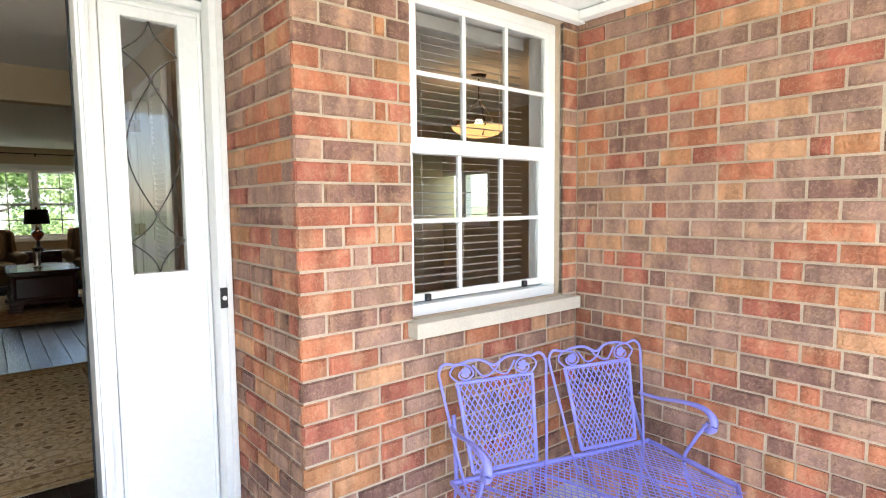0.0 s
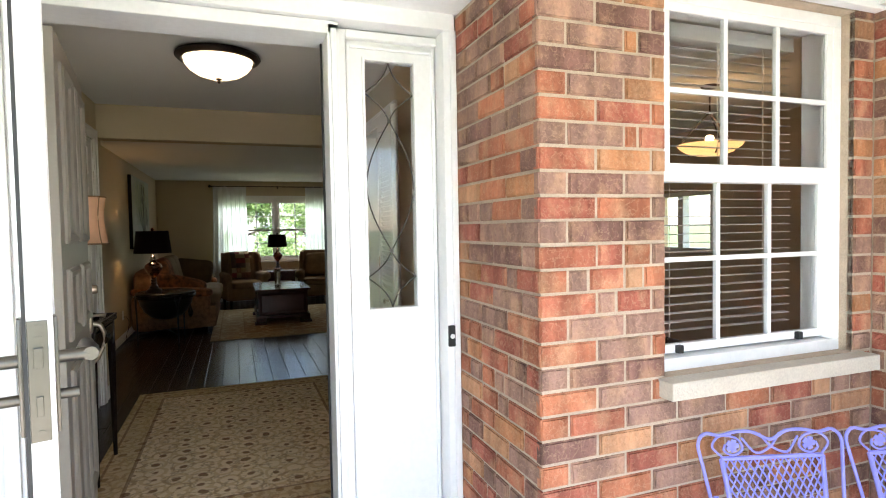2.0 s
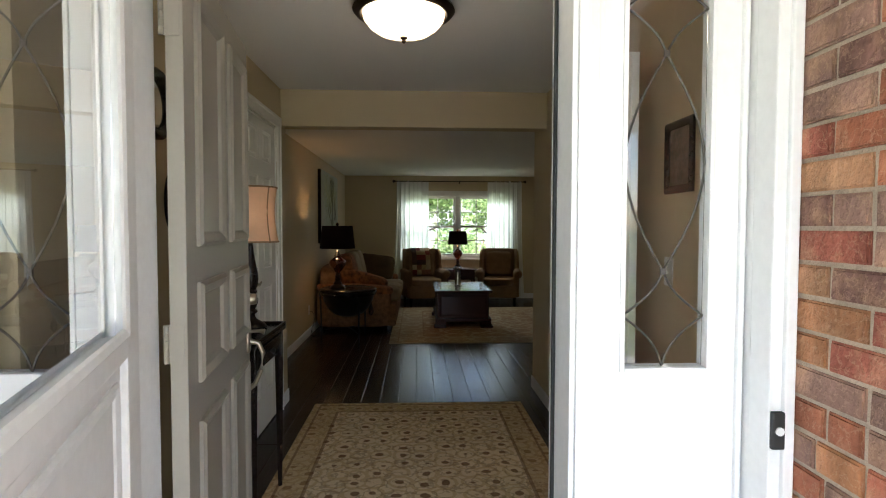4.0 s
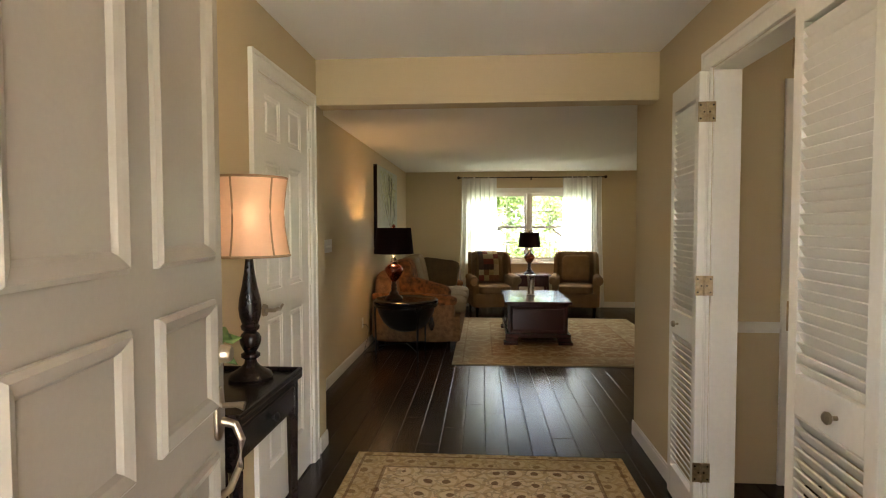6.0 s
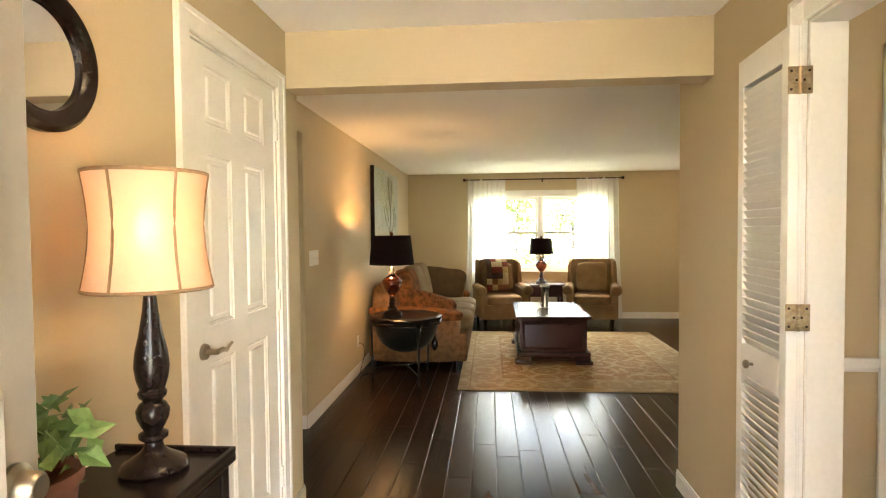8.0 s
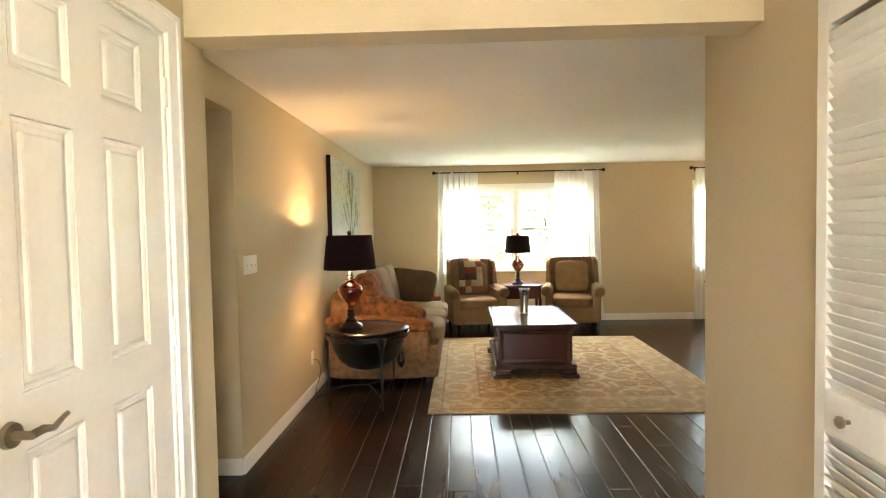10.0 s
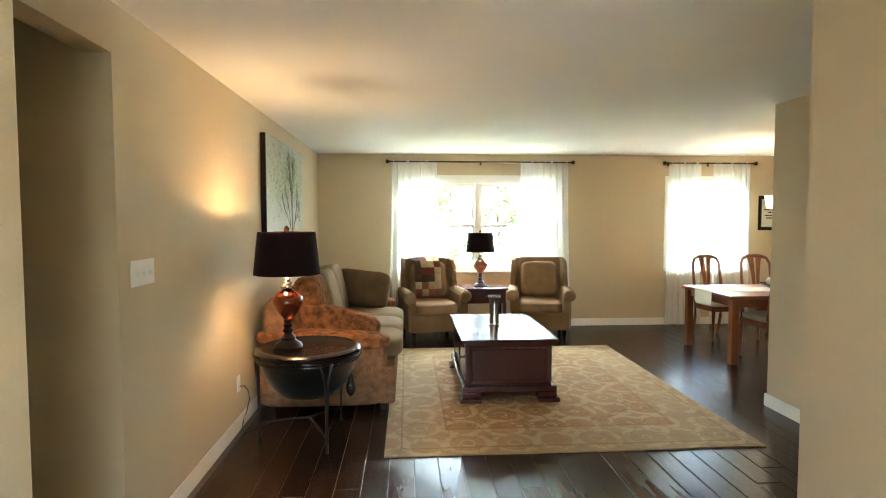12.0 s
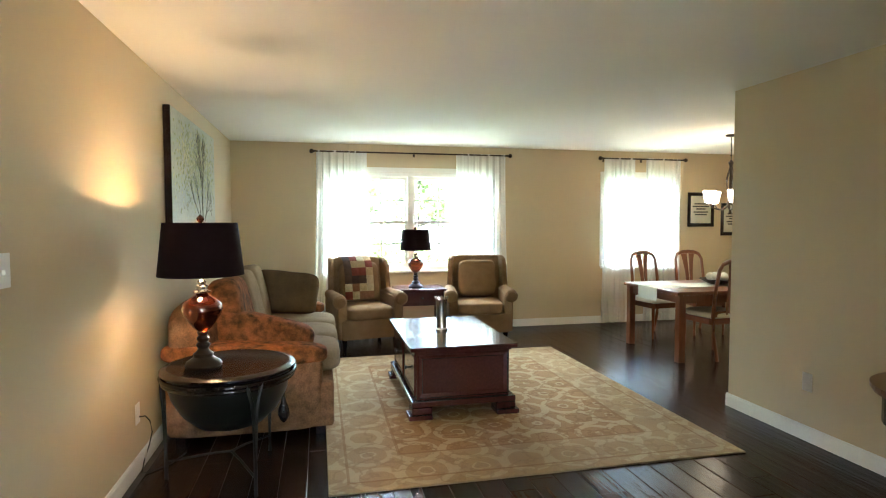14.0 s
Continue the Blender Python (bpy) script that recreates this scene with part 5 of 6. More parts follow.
def armchair(m, label):
    t = thing("armchair", label, "armchair", m, "wing armchairs")
    W, D = 0.76, 0.76
    bm = bmesh.new()
    box(bm, -W / 2 + 0.05, W / 2 - 0.05, -D / 2 + 0.03, D / 2 - 0.06, 0.12, 0.34, 0.03)
    part("base", bm, CHAIRCLOTH, t, "", True)
    bm = bmesh.new()
    cushion(bm, W - 0.22, D - 0.12, 0.15, Matrix.Translation((0, -0.065, 0.40)), 0.36, 12, 0.006)
    part("seat_cushion", bm, CHAIRCLOTH, t, "", True)
    bm = bmesh.new()
    cushion(bm, W - 0.12, 0.13, 0.68, Matrix.Translation((0, D / 2 - 0.11, 0.65)) @ Matrix.Rotation(-0.14, 4, "X"), 0.22, 14)
    part("back", bm, CHAIRCLOTH, t, "tall straight back", True)
    for s in (-1, 1):
        bm = bmesh.new()
        slab_of(bm, [(0.36, 0.985), (0.25, 0.985), (0.15, 0.955), (0.10, 0.88), (0.095, 0.79), (0.115, 0.70), (0.10, 0.63), (0.05, 0.58), (0.30, 0.56)], 0.06,
                Matrix.Translation((s * (W / 2 - 0.055), 0, 0)) @ Matrix.Rotation(s * 0.20, 4, "Z") @ Matrix.Translation((s * 0.035, 0, 0)), 0.018)
        part("wing", bm, CHAIRCLOTH, t, "flaring upholstered wing", True)
        bm = bmesh.new()
        slab_of(bm, [(0.30, 0.13), (-0.33, 0.13), (-0.335, 0.40), (-0.34, 0.54), (-0.28, 0.58), (0.30, 0.60)], 0.10, Matrix.Translation((s * (W / 2 - 0.06), 0, 0)), 0.02)
        tube(bm, [(s * (W / 2 - 0.04), 0.20, 0.575), (s * (W / 2 - 0.035), -0.05, 0.565), (s * (W / 2 - 0.03), -0.28, 0.555), (s * (W / 2 - 0.03), -0.345, 0.545), (s * (W / 2 - 0.03), -0.365, 0.54)], [0.055, 0.065, 0.075, 0.075, 0.055], 18)
        part("arm", bm, CHAIRCLOTH, t, "scrolled upholstered arm", True)
    bm = bmesh.new()
    cushion(bm, W - 0.30, 0.16, 0.44, Matrix.Translation((0, D / 2 - 0.235, 0.71)) @ Matrix.Rotation(-0.16, 4, "X"), 0.34, 12, 0.014)
    part("back_pillow", bm, CHAIRCLOTH, t, "", True)
    for sx in (-1, 1):
        for sy in (-1, 1):
            bm = bmesh.new()
            x, y = sx * (W / 2 - 0.09), sy * (D / 2 - 0.09)
            rod(bm, (x, y, 0), (x, y, 0.13), 0.016, 0.03, 10)
            part("leg", bm, BLACKWOOD, t, "short dark wooden leg")
    return t


armchair(pose(0.20, 12.74, 0, 0, 0, 12), "olive tan velvet wing armchair with a patchwork throw")
armchair(pose(1.60, 12.80, 0, 0, 0, -10), "olive tan velvet wing armchair with a square back pillow")
# patchwork throw over one armchair
PATCH = [(0.20, 0.045, 0.03), (0.42, 0.30, 0.16), (0.06, 0.032, 0.026), (0.22, 0.10, 0.05), (0.48, 0.38, 0.24), (0.09, 0.05, 0.035)]
th = thing("patchwork_throw", "patchwork throw blanket draped over the armchair back", "blanket", pose(0.20, 12.74, 0, 0, 0, 12))
PM = [mat("patch_cotton", c, 0.95, vary=0.2, scale=25, fine=150, bump=0.5, second=[min(1, v * 1.5) for v in c], mix=0.6) for c in PATCH]
rnd = random.Random(5)
line = [(0.39, 0.72), (0.385, 0.92), (0.34, 0.998), (0.22, 1.0), (0.13, 0.955), (0.075, 0.88), (0.048, 0.79), (0.032, 0.70), (0.022, 0.61), (0.012, 0.52)]
for i in range(4):
    for j in range(len(line) - 1):
        bm = bmesh.new()
        (y0, z0), (y1, z1) = line[j], line[j + 1]
        x0, x1 = -0.20 + 0.085 * i, -0.115 + 0.085 * i
        vs = []
        for a in range(4):
            for b in range(4):
                u, v = a / 3, b / 3
                puff = 0.006 * math.sin(math.pi * u) * math.sin(math.pi * v)
                vs.append(bm.verts.new((x0 + (x1 - x0) * u, y0 + (y1 - y0) * v - puff - 0.012, z0 + (z1 - z0) * v + puff * 0.4)))
        for a in range(3):
            for b in range(3):
                bm.faces.new((vs[a * 4 + b], vs[a * 4 + 4 + b], vs[a * 4 + 5 + b], vs[a * 4 + 1 + b]))
        bmesh.ops.solidify(bm, geom=bm.faces[:], thickness=0.006)
        part("patch", bm, PM[rnd.randrange(6)], th)

et = thing("end_table", "dark cherry end table between the armchairs", "table", pose(0.88, 12.86, 0))
bm = bmesh.new()
box(bm, -0.30, 0.30, -0.24, 0.24, 0.60, 0.625, 0.006)
part("tabletop", bm, CHERRY, et)
bm = bmesh.new()
box(bm, -0.26, 0.26, -0.205, 0.205, 0.43, 0.60, 0.003)
part("case", bm, CHERRY, et)
bm = bmesh.new()
box(bm, -0.22, 0.22, -0.215, -0.205, 0.46, 0.58, 0.004)
d = part("drawer", bm, CHERRY, et)
bm = bmesh.new()
lathe(bm, [(0.006, 0), (0.006, 0.01), (0.013, 0.016), (0.006, 0.024)], 14)
part("knob", bm, IRON, d, "", True).matrix_basis = pose(0, -0.215, 0.52, 90)
bm = bmesh.new()
box(bm, -0.25, 0.25, -0.20, 0.20, 0.14, 0.16, 0.003)
part("shelf", bm, CHERRY, et)
for sx in (-1, 1):
    for sy in (-1, 1):
        bm = bmesh.new()
        x, y = sx * 0.245, sy * 0.19
        box(bm, x - 0.02, x + 0.02, y - 0.02, y + 0.02, 0, 0.43, 0.003)
        part("leg", bm, CHERRY, et)

ct = thing("coffee_table", "dark cherry trunk coffee table with bracket feet on the rug", "table", pose(0.722, 10.71, 0.011))
bm = bmesh.new()
box(bm, -0.395, 0.395, -0.61, 0.61, 0.485, 0.515, 0.008)
part("tabletop", bm, CHERRY, ct, "glossy dark cherry top")
bm = bmesh.new()
box(bm, -0.36, 0.36, -0.575, 0.575, 0.463, 0.485, 0.006)
box(bm, -0.345, 0.345, -0.56, 0.56, 0.13, 0.463, 0.003)
body = part("body", bm, CHERRY, ct)
for s in (-1, 1):
    bm = bmesh.new()
    molding(bm, -0.335, 0.335, 0.14, 0.455, 0, 0.035, 0.012)
    p = part("end_panel", bm, CHERRY, body)
    p.matrix_basis = pose(0, -0.56, 0) if s < 0 else pose(0, 0.56, 0, 0, 0, 180)
    for y in (-0.28, 0.28):
        bm = bmesh.new()
        molding(bm, -0.25, 0.25, 0.15, 0.45, 0, 0.025, 0.012)
        box(bm, -0.225, 0.225, -0.008, 0.0, 0.175, 0.425, 0.003)
        p = part("drawer_front", bm, CHERRY, body)
        p.matrix_basis = pose(s * 0.345, y, 0, 0, 0, 90 * s)
        bm = bmesh.new()
        lathe(bm, [(0.007, 0), (0.007, 0.014), (0.016, 0.02), (0.017, 0.028), (0.007, 0.034)], 16)
        kb = part("knob", bm, IRON, p, "dark round knob", True)
        kb.matrix_basis = pose(0, -0.008, 0.30, 90)
bm = bmesh.new()
box(bm, -0.385, 0.385, -0.60, 0.60, 0.085, 0.13, 0.01)
part("plinth", bm, CHERRY, ct)
for sx in (-1, 1):
    for sy in (-1, 1):
        bm = bmesh.new()
        x, y = sx * 0.31, sy * 0.53
        box(bm, x - 0.075, x + 0.075, y - 0.07, y + 0.07, 0.035, 0.085, 0.012)
        box(bm, x - 0.085 + sx * 0.012, x + 0.085 + sx * 0.012, y - 0.075 + sy * 0.012, y + 0.075 + sy * 0.012, 0.0, 0.035, 0.008)
        part("bracket_foot", bm, CHERRY, ct)

vs_ = thing("candle_holder", "silver mercury glass candle cylinder on the coffee table", "candle holder", pose(0.685, 10.72, 0.526))
bm = bmesh.new()
lathe(bm, [(0.055, 0.0), (0.056, 0.012), (0.045, 0.02), (0.043, 0.03), (0.045, 0.20), (0.049, 0.255), (0.054, 0.265), (0.050, 0.266), (0.042, 0.20), (0.041, 0.03), (0.002, 0.028)], 28, caps=False)
part("cylinder", bm, SILVER, vs_, "", True)
bm = bmesh.new()
for j in range(14):
    a = 2 * math.pi * j / 14
    rod(bm, (0.051 * math.cos(a), 0.051 * math.sin(a), 0.255), (0.054 * math.cos(a), 0.054 * math.sin(a), 0.275), 0.008, 0.004, 6)
part("scalloped_rim", bm, SILVER, vs_, "", True)


def curtain(x0, x1, z1, y, seed, flare):
    t = thing("curtain", "sheer white curtain panel hanging to the floor", "curtain", group="sheer curtains")
    bm = bmesh.new()
    rr = random.Random(seed)
    nx, nz = 90, 18
    ph = [rr.uniform(0, 6.28) for _ in range(4)]
    g = []
    for i in range(nx + 1):
        u, col = i / nx, []
        for j in range(nz + 1):
            v = j / nz
            fold = 0.014 * math.sin(u * 46 + ph[0] + 0.5 * v) + 0.008 * math.sin(u * 97 + ph[1] - v) + 0.01 * math.sin(u * 17 + ph[2] + 2 * v)
            x = x0 + (x1 - x0) * u + flare * (u - 0.5) * (v ** 2) + 0.006 * math.sin(u * 60 + ph[3])
            col.append(bm.verts.new((x, y + fold * (0.5 + 0.6 * v), z1 - (z1 - 0.012) * v)))
        g.append(col)
    for i in range(nx):
        for j in range(nz):
            bm.faces.new((g[i][j], g[i + 1][j], g[i + 1][j + 1], g[i][j + 1]))
    part("panel", bm, SHEER, t, "", True)


def curtain_rod(x0, x1, z, y):
    t = thing("curtain_rod", "dark bronze curtain rod with ball finials above the window", "curtain rod", group="curtain rods")
    bm = bmesh.new()
    rod(bm, (x0, y, z), (x1, y, z), 0.010, seg=14)
    part("pole", bm, BRONZE, t)
    for x, s in ((x0, -1), (x1, 1)):
        bm = bmesh.new()
        lathe(bm, [(0.010, 0), (0.015, 0.006), (0.012, 0.014), (0.024, 0.028), (0.028, 0.042), (0.022, 0.058), (0.004, 0.066)], 20)
        p = part("finial", bm, BRONZE, t, "", True)
        p.matrix_basis = pose(x, y, z, 0, 90 * s, 0)
    for x in (x0 + 0.04, (x0 + x1) / 2, x1 - 0.04):
        bm = bmesh.new()
        rod(bm, (x, y, z), (x, BY - 0.002, z - 0.004), 0.006, seg=8)
        box(bm, x - 0.012, x + 0.012, BY - 0.007, BY - 0.001, z - 0.04, z + 0.02, 0.002)
        part("bracket", bm, BRONZE, t)


RZ = 2.265
curtain_rod(-0.32, 2.13, RZ, BY - 0.075)
curtain_rod(3.50, 4.73, RZ, BY - 0.075)
curtain(-0.31, 0.31, RZ + 0.012, BY - 0.075, 1, 0.16)
curtain(1.44, 2.11, RZ + 0.012, BY - 0.075, 2, 0.14)
curtain(3.53, 3.98, RZ + 0.012, BY - 0.075, 3, 0.06)
curtain(4.16, 4.70, RZ + 0.012, BY - 0.075, 4, 0.05)

# half-round wooden table by the living room's side wall
hr = thing("half_round_table", "small wooden half-round table against the wall", "table", pose(LR - 0.03, 8.28, 0))
bm = bmesh.new()
N = 24
pts = [(-0.40 * math.sin(math.pi * i / N), 0.40 * math.cos(math.pi * i / N)) for i in range(N + 1)]
for z0, z1, k in ((0.575, 0.595, 1.0), (0.555, 0.575, 0.97)):
    lo, hi = [bm.verts.new((x * k, y * k, z0)) for x, y in pts], [bm.verts.new((x * k, y * k, z1)) for x, y in pts]
    bm.faces.new(lo[::-1])
    bm.faces.new(hi)
    for i in range(N + 1):
        j = (i + 1) % (N + 1)
        bm.faces.new((lo[i], lo[j], hi[j], hi[i]))
part("tabletop", bm, OAK, hr, "polished brown top")
bm = bmesh.new()
lo, hi = [bm.verts.new((x * 0.85 - 0.01, y * 0.85, 0.40)) for x, y in pts], [bm.verts.new((x * 0.85 - 0.01, y * 0.85, 0.554)) for x, y in pts]
bm.faces.new(lo[::-1])
bm.faces.new(hi)
for i in range(N + 1):
    j = (i + 1) % (N + 1)
    bm.faces.new((lo[i], lo[j], hi[j], hi[i]))
part("apron", bm, BLACKWOOD, hr)
for x, y in ((-0.03, 0.3), (-0.03, -0.3), (-0.3, 0.0)):
    bm = bmesh.new()
    rod(bm, (x, y, 0), (x, y, 0.40), 0.016, 0.03, 12)
    part("leg", bm, BLACKWOOD, hr)

# ---- dining corner ----
dt = thing("dining_table", "honey oak dining table with square legs", "table", pose(4.08, 11.62, 0))
bm = bmesh.new()
box(bm, -0.93, 0.93, -0.50, 0.50, 0.675, 0.71, 0.006)
part("tabletop", bm, OAK, dt)
bm = bmesh.new()
for b in ((-0.86, 0.86, -0.45, -0.425), (-0.86, 0.86, 0.425, 0.45), (-0.86, -0.835, -0.425, 0.425), (0.835, 0.86, -0.425, 0.425)):
    box(bm, b[0], b[1], b[2], b[3], 0.59, 0.675)
part("apron", bm, OAK, dt)
for sx in (-1, 1):
    for sy in (-1, 1):
        bm = bmesh.new()
        box(bm, sx * 0.86 - 0.035, sx * 0.86 + 0.035, sy * 0.45 - 0.035, sy * 0.45 + 0.035, 0, 0.675, 0.004)
        part("leg", bm, OAK, dt)
tr = thing("table_runner", "cream cotton runner along the dining table", "table runner", pose(4.08, 11.62, 0.711))
bm = bmesh.new()
box(bm, -0.94, 0.94, -0.17, 0.17, 0.0, 0.003)
box(bm, -0.944, -0.940, -0.17, 0.17, -0.13, 0.003)
box(bm, 0.940, 0.944, -0.17, 0.17, -0.13, 0.003)
part("cloth", bm, CLOTH, tr)
cbw = thing("centerpiece_bowl", "dark bowl with pale decorative balls on the runner", "bowl", pose(4.0, 11.62, 0.7145))
bm = bmesh.new()
lathe(bm, [(0.06, 0.0), (0.12, 0.02), (0.19, 0.06), (0.185, 0.062), (0.11, 0.03), (0.002, 0.02)], 32, caps=False)
part("bowl", bm, BLACKWOOD, cbw, "", True)
for i in range(5):
    bm = bmesh.new()
    cushion(bm, 0.09, 0.09, 0.09, Matrix.Translation((0.075 * math.cos(1.26 * i), 0.075 * math.sin(1.26 * i), 0.085)), 0.98, 8, 0.003)
    part("ball", bm, CLOTH, cbw, "pale woven ball", True)


def dining_chair(m):
    t = thing("dining_chair", "honey oak dining chair with splat back and cream seat", "chair", m, "chairs round the dining table")
    bm = bmesh.new()
    cushion(bm, 0.44, 0.42, 0.075, Matrix.Translation((0, 0, 0.455)), 0.4, 10)
    part("seat", bm, CLOTH, t, "cream upholstered seat", True)
    bm = bmesh.new()
    for b in ((-0.21, 0.21, -0.20, -0.175), (-0.20, 0.20, 0.175, 0.20), (-0.21, -0.185, -0.175, 0.175), (0.185, 0.21, -0.175, 0.175)):
        box(bm, b[0], b[1], b[2], b[3], 0.365, 0.425, 0.003)
    part("seat_rail", bm, OAK, t)
    for s in (-1, 1):
        bm = bmesh.new()
        rod(bm, (s * 0.195, -0.185, 0), (s * 0.195, -0.185, 0.42), 0.015, 0.026, 4)
        part("leg", bm, OAK, t)
        bm = bmesh.new()
        tube(bm, [(s * 0.175, 0.25, 0), (s * 0.18, 0.20, 0.25), (s * 0.185, 0.195, 0.45), (s * 0.19, 0.225, 0.70), (s * 0.185, 0.265, 0.92), (s * 0.15, 0.28, 0.985)], [0.016, 0.019, 0.021, 0.019, 0.018, 0.018], 8)
        part("back_post", bm, OAK, t, "", True)
    bm = bmesh.new()
    tube(bm, [(-0.155, 0.28, 0.98), (-0.09, 0.285, 1.005), (0, 0.287, 1.012), (0.09, 0.285, 1.005), (0.155, 0.28, 0.98)], [0.019, 0.024, 0.026, 0.024, 0.019], 10)
    part("crest_rail", bm, OAK, t, "", True)
    for s in (-1, 1):
        bm = bmesh.new()
        rows = [(0.010, 0.036, 0.193, 0.46), (0.008, 0.040, 0.212, 0.60), (0.010, 0.052, 0.240, 0.76), (0.014, 0.072, 0.264, 0.90), (0.018, 0.095, 0.284, 1.0)]
        rings = [[bm.verts.new((s * a, y, z)), bm.verts.new((s * b, y + 0.004, z)), bm.verts.new((s * b, y + 0.018, z)), bm.verts.new((s * a, y + 0.016, z))] for a, b, y, z in rows]
        for p, q in zip(rings, rings[1:]):
            for i in range(4):
                bm.faces.new((p[i], p[(i + 1) % 4], q[(i + 1) % 4], q[i]))
        bm.faces.new(rings[0][::-1])
        bm.faces.new(rings[-1])
        part("splat", bm, OAK, t, "", True)
    bm = bmesh.new()
    box(bm, -0.19, 0.19, 0.185, 0.205, 0.44, 0.50, 0.003)
    part("lower_rail", bm, OAK, t)
    return t


ch = dining_chair(pose(3.78, 12.42, 0, 0, 0, 6))
copy_thing(ch, pose(4.42, 12.45, 0, 0, 0, -3))
copy_thing(ch, pose(3.74, 11.36, 0, 0, 0, 186))
copy_thing(ch, pose(4.48, 11.34, 0, 0, 0, 178))

cd_ = thing("chandelier", "dark bronze chandelier with lit frosted glass shades over the dining table", "chandelier", pose(4.245, 11.75, CL))
bm = bmesh.new()
lathe(bm, [(0.065, 0.0), (0.06, -0.018), (0.015, -0.028)], 24)
rod(bm, (0, 0, -0.02), (0, 0, -0.30), 0.004, seg=6)
for i in range(7):
    tube(bm, [(0.009 * math.cos(a), (0.009 * math.sin(a) if i % 2 else 0), -0.05 - 0.03 * i + (0.015 * math.sin(a) if not i % 2 else 0)) for a in [j * 0.785 for j in range(8)]], 0.002, 5, True)
part("canopy_chain", bm, BRONZE, cd_)
bm = bmesh.new()
lathe(bm, [(0.004, -0.28), (0.03, -0.31), (0.016, -0.35), (0.014, -0.62), (0.03, -0.66), (0.035, -0.80), (0.012, -0.84), (0.016, -0.87), (0.003, -0.89)], 20)
part("stem", bm, BRONZE, cd_, "", True)
GLOWSHADE = glow("frosted_shade_glass", (1.0, 0.78, 0.5), 0.8)
for i in range(5):
    a = 2 * math.pi * i / 5 + 0.4
    c, s = math.cos(a), math.sin(a)
    bm = bmesh.new()
    tube(bm, [(0.02 * c, 0.02 * s, -0.78), (0.10 * c, 0.10 * s, -0.84), (0.19 * c, 0.19 * s, -0.82), (0.235 * c, 0.235 * s, -0.765)], 0.008, 8)
    tube(bm, [(0.012 * c, 0.012 * s, -0.36), (0.05 * c, 0.05 * s, -0.5), (0.035 * c, 0.035 * s, -0.66)], 0.006, 8)
    part("arm", bm, BRONZE, cd_, "", True)
    bm = bmesh.new()
    lathe(bm, [(0.025, -0.765), (0.045, -0.755), (0.055, -0.70), (0.068, -0.625), (0.066, -0.625), (0.052, -0.70), (0.04, -0.748)], 24, (0.235 * c, 0.235 * s, 0), caps=False)
    part("glass_shade", bm, GLOWSHADE, cd_, "lit frosted glass shade", True)


def print_on_wall(x0, x1, z0, z1):
    t = thing("framed_print", "black-framed print with pale mat on the dining wall", "picture", pose((x0 + x1) / 2, BY, (z0 + z1) / 2), "framed dining prints")
    w, h = (x1 - x0) / 2, (z1 - z0) / 2
    bm = bmesh.new()
    molding(bm, -w, w, -h, h, 0, 0.055, 0.025)
    part("picture_frame", bm, BLACKWOOD, t)
    bm = bmesh.new()
    box(bm, -w + 0.03, w - 0.03, -0.006, -0.001, -h + 0.03, h - 0.03)
    b = part("mat_board", bm, CLOTH, t)
    bm = bmesh.new()
    for i, (q, r) in enumerate(((0.5, 0.10), (0.62, 0.2), (0.35, 0.3), (0.55, 0.42), (0.45, 0.52))):
        box(bm, -w * q, w * q, -0.0075, -0.0065, h * (0.45 - r * 1.5), h * (0.45 - r * 1.5) + 0.018)
    part("print_lines", bm, LEADLINE, b, "dim grey bars of unreadable writing")


print_on_wall(4.87, 5.30, 1.33, 1.82)
print_on_wall(5.42, 5.85, 1.20, 1.67)

# ---- kitchen seen through the porch window ----
pl = thing("pendant_light", "hanging amber glass bowl lamp on three rods", "pendant lamp", pose(3.55, 4.95, C))
bm = bmesh.new()
lathe(bm, [(0.07, 0), (0.06, -0.02), (0.012, -0.03)], 20)
rod(bm, (0, 0, -0.02), (0, 0, -0.22), 0.006, seg=8)
for i in range(3):
    a = 2.09 * i
    tube(bm, [(0, 0, -0.2), (0.1 * math.cos(a), 0.1 * math.sin(a), -0.30), (0.245 * math.cos(a), 0.245 * math.sin(a), -0.45), (0.15 * math.cos(a), 0.15 * math.sin(a), -0.53)], 0.007, 8)
part("hanger", bm, BRONZE, pl, "dark bronze hanger", True)
bm = bmesh.new()
lathe(bm, [(0.24, -0.45), (0.22, -0.475), (0.17, -0.51), (0.09, -0.535), (0.002, -0.54)], 40, caps=False)
part("glass_bowl", bm, glow("amber_bowl_glass", (1.0, 0.52, 0.16), 0.32), pl, "lit amber glass bowl", True)

# ---- porch loveseat ----
LZ = 0.42
ls = thing("loveseat", "periwinkle painted wrought iron mesh loveseat in the porch corner", "garden bench", pose(1.995, 2.80, PZ - 0.012, 0, 0, -17))
LSW, LSD = 1.0, 0.52


def curve_line(pts, n=5):
    """Points of a smooth curve through the given ones."""
    p = [Vector(q) for q in pts]
    p = [2 * p[0] - p[1]] + p + [2 * p[-1] - p[-2]]
    out = []
    for a, b, c, d in zip(p, p[1:], p[2:], p[3:]):
        for i in range(n):
            t = i / n
            out.append(0.5 * (2 * b + (c - a) * t + (2 * a - 5 * b + 4 * c - d) * t * t + (3 * b - a - 3 * c + d) * t ** 3))
    return out + [p[-2]]


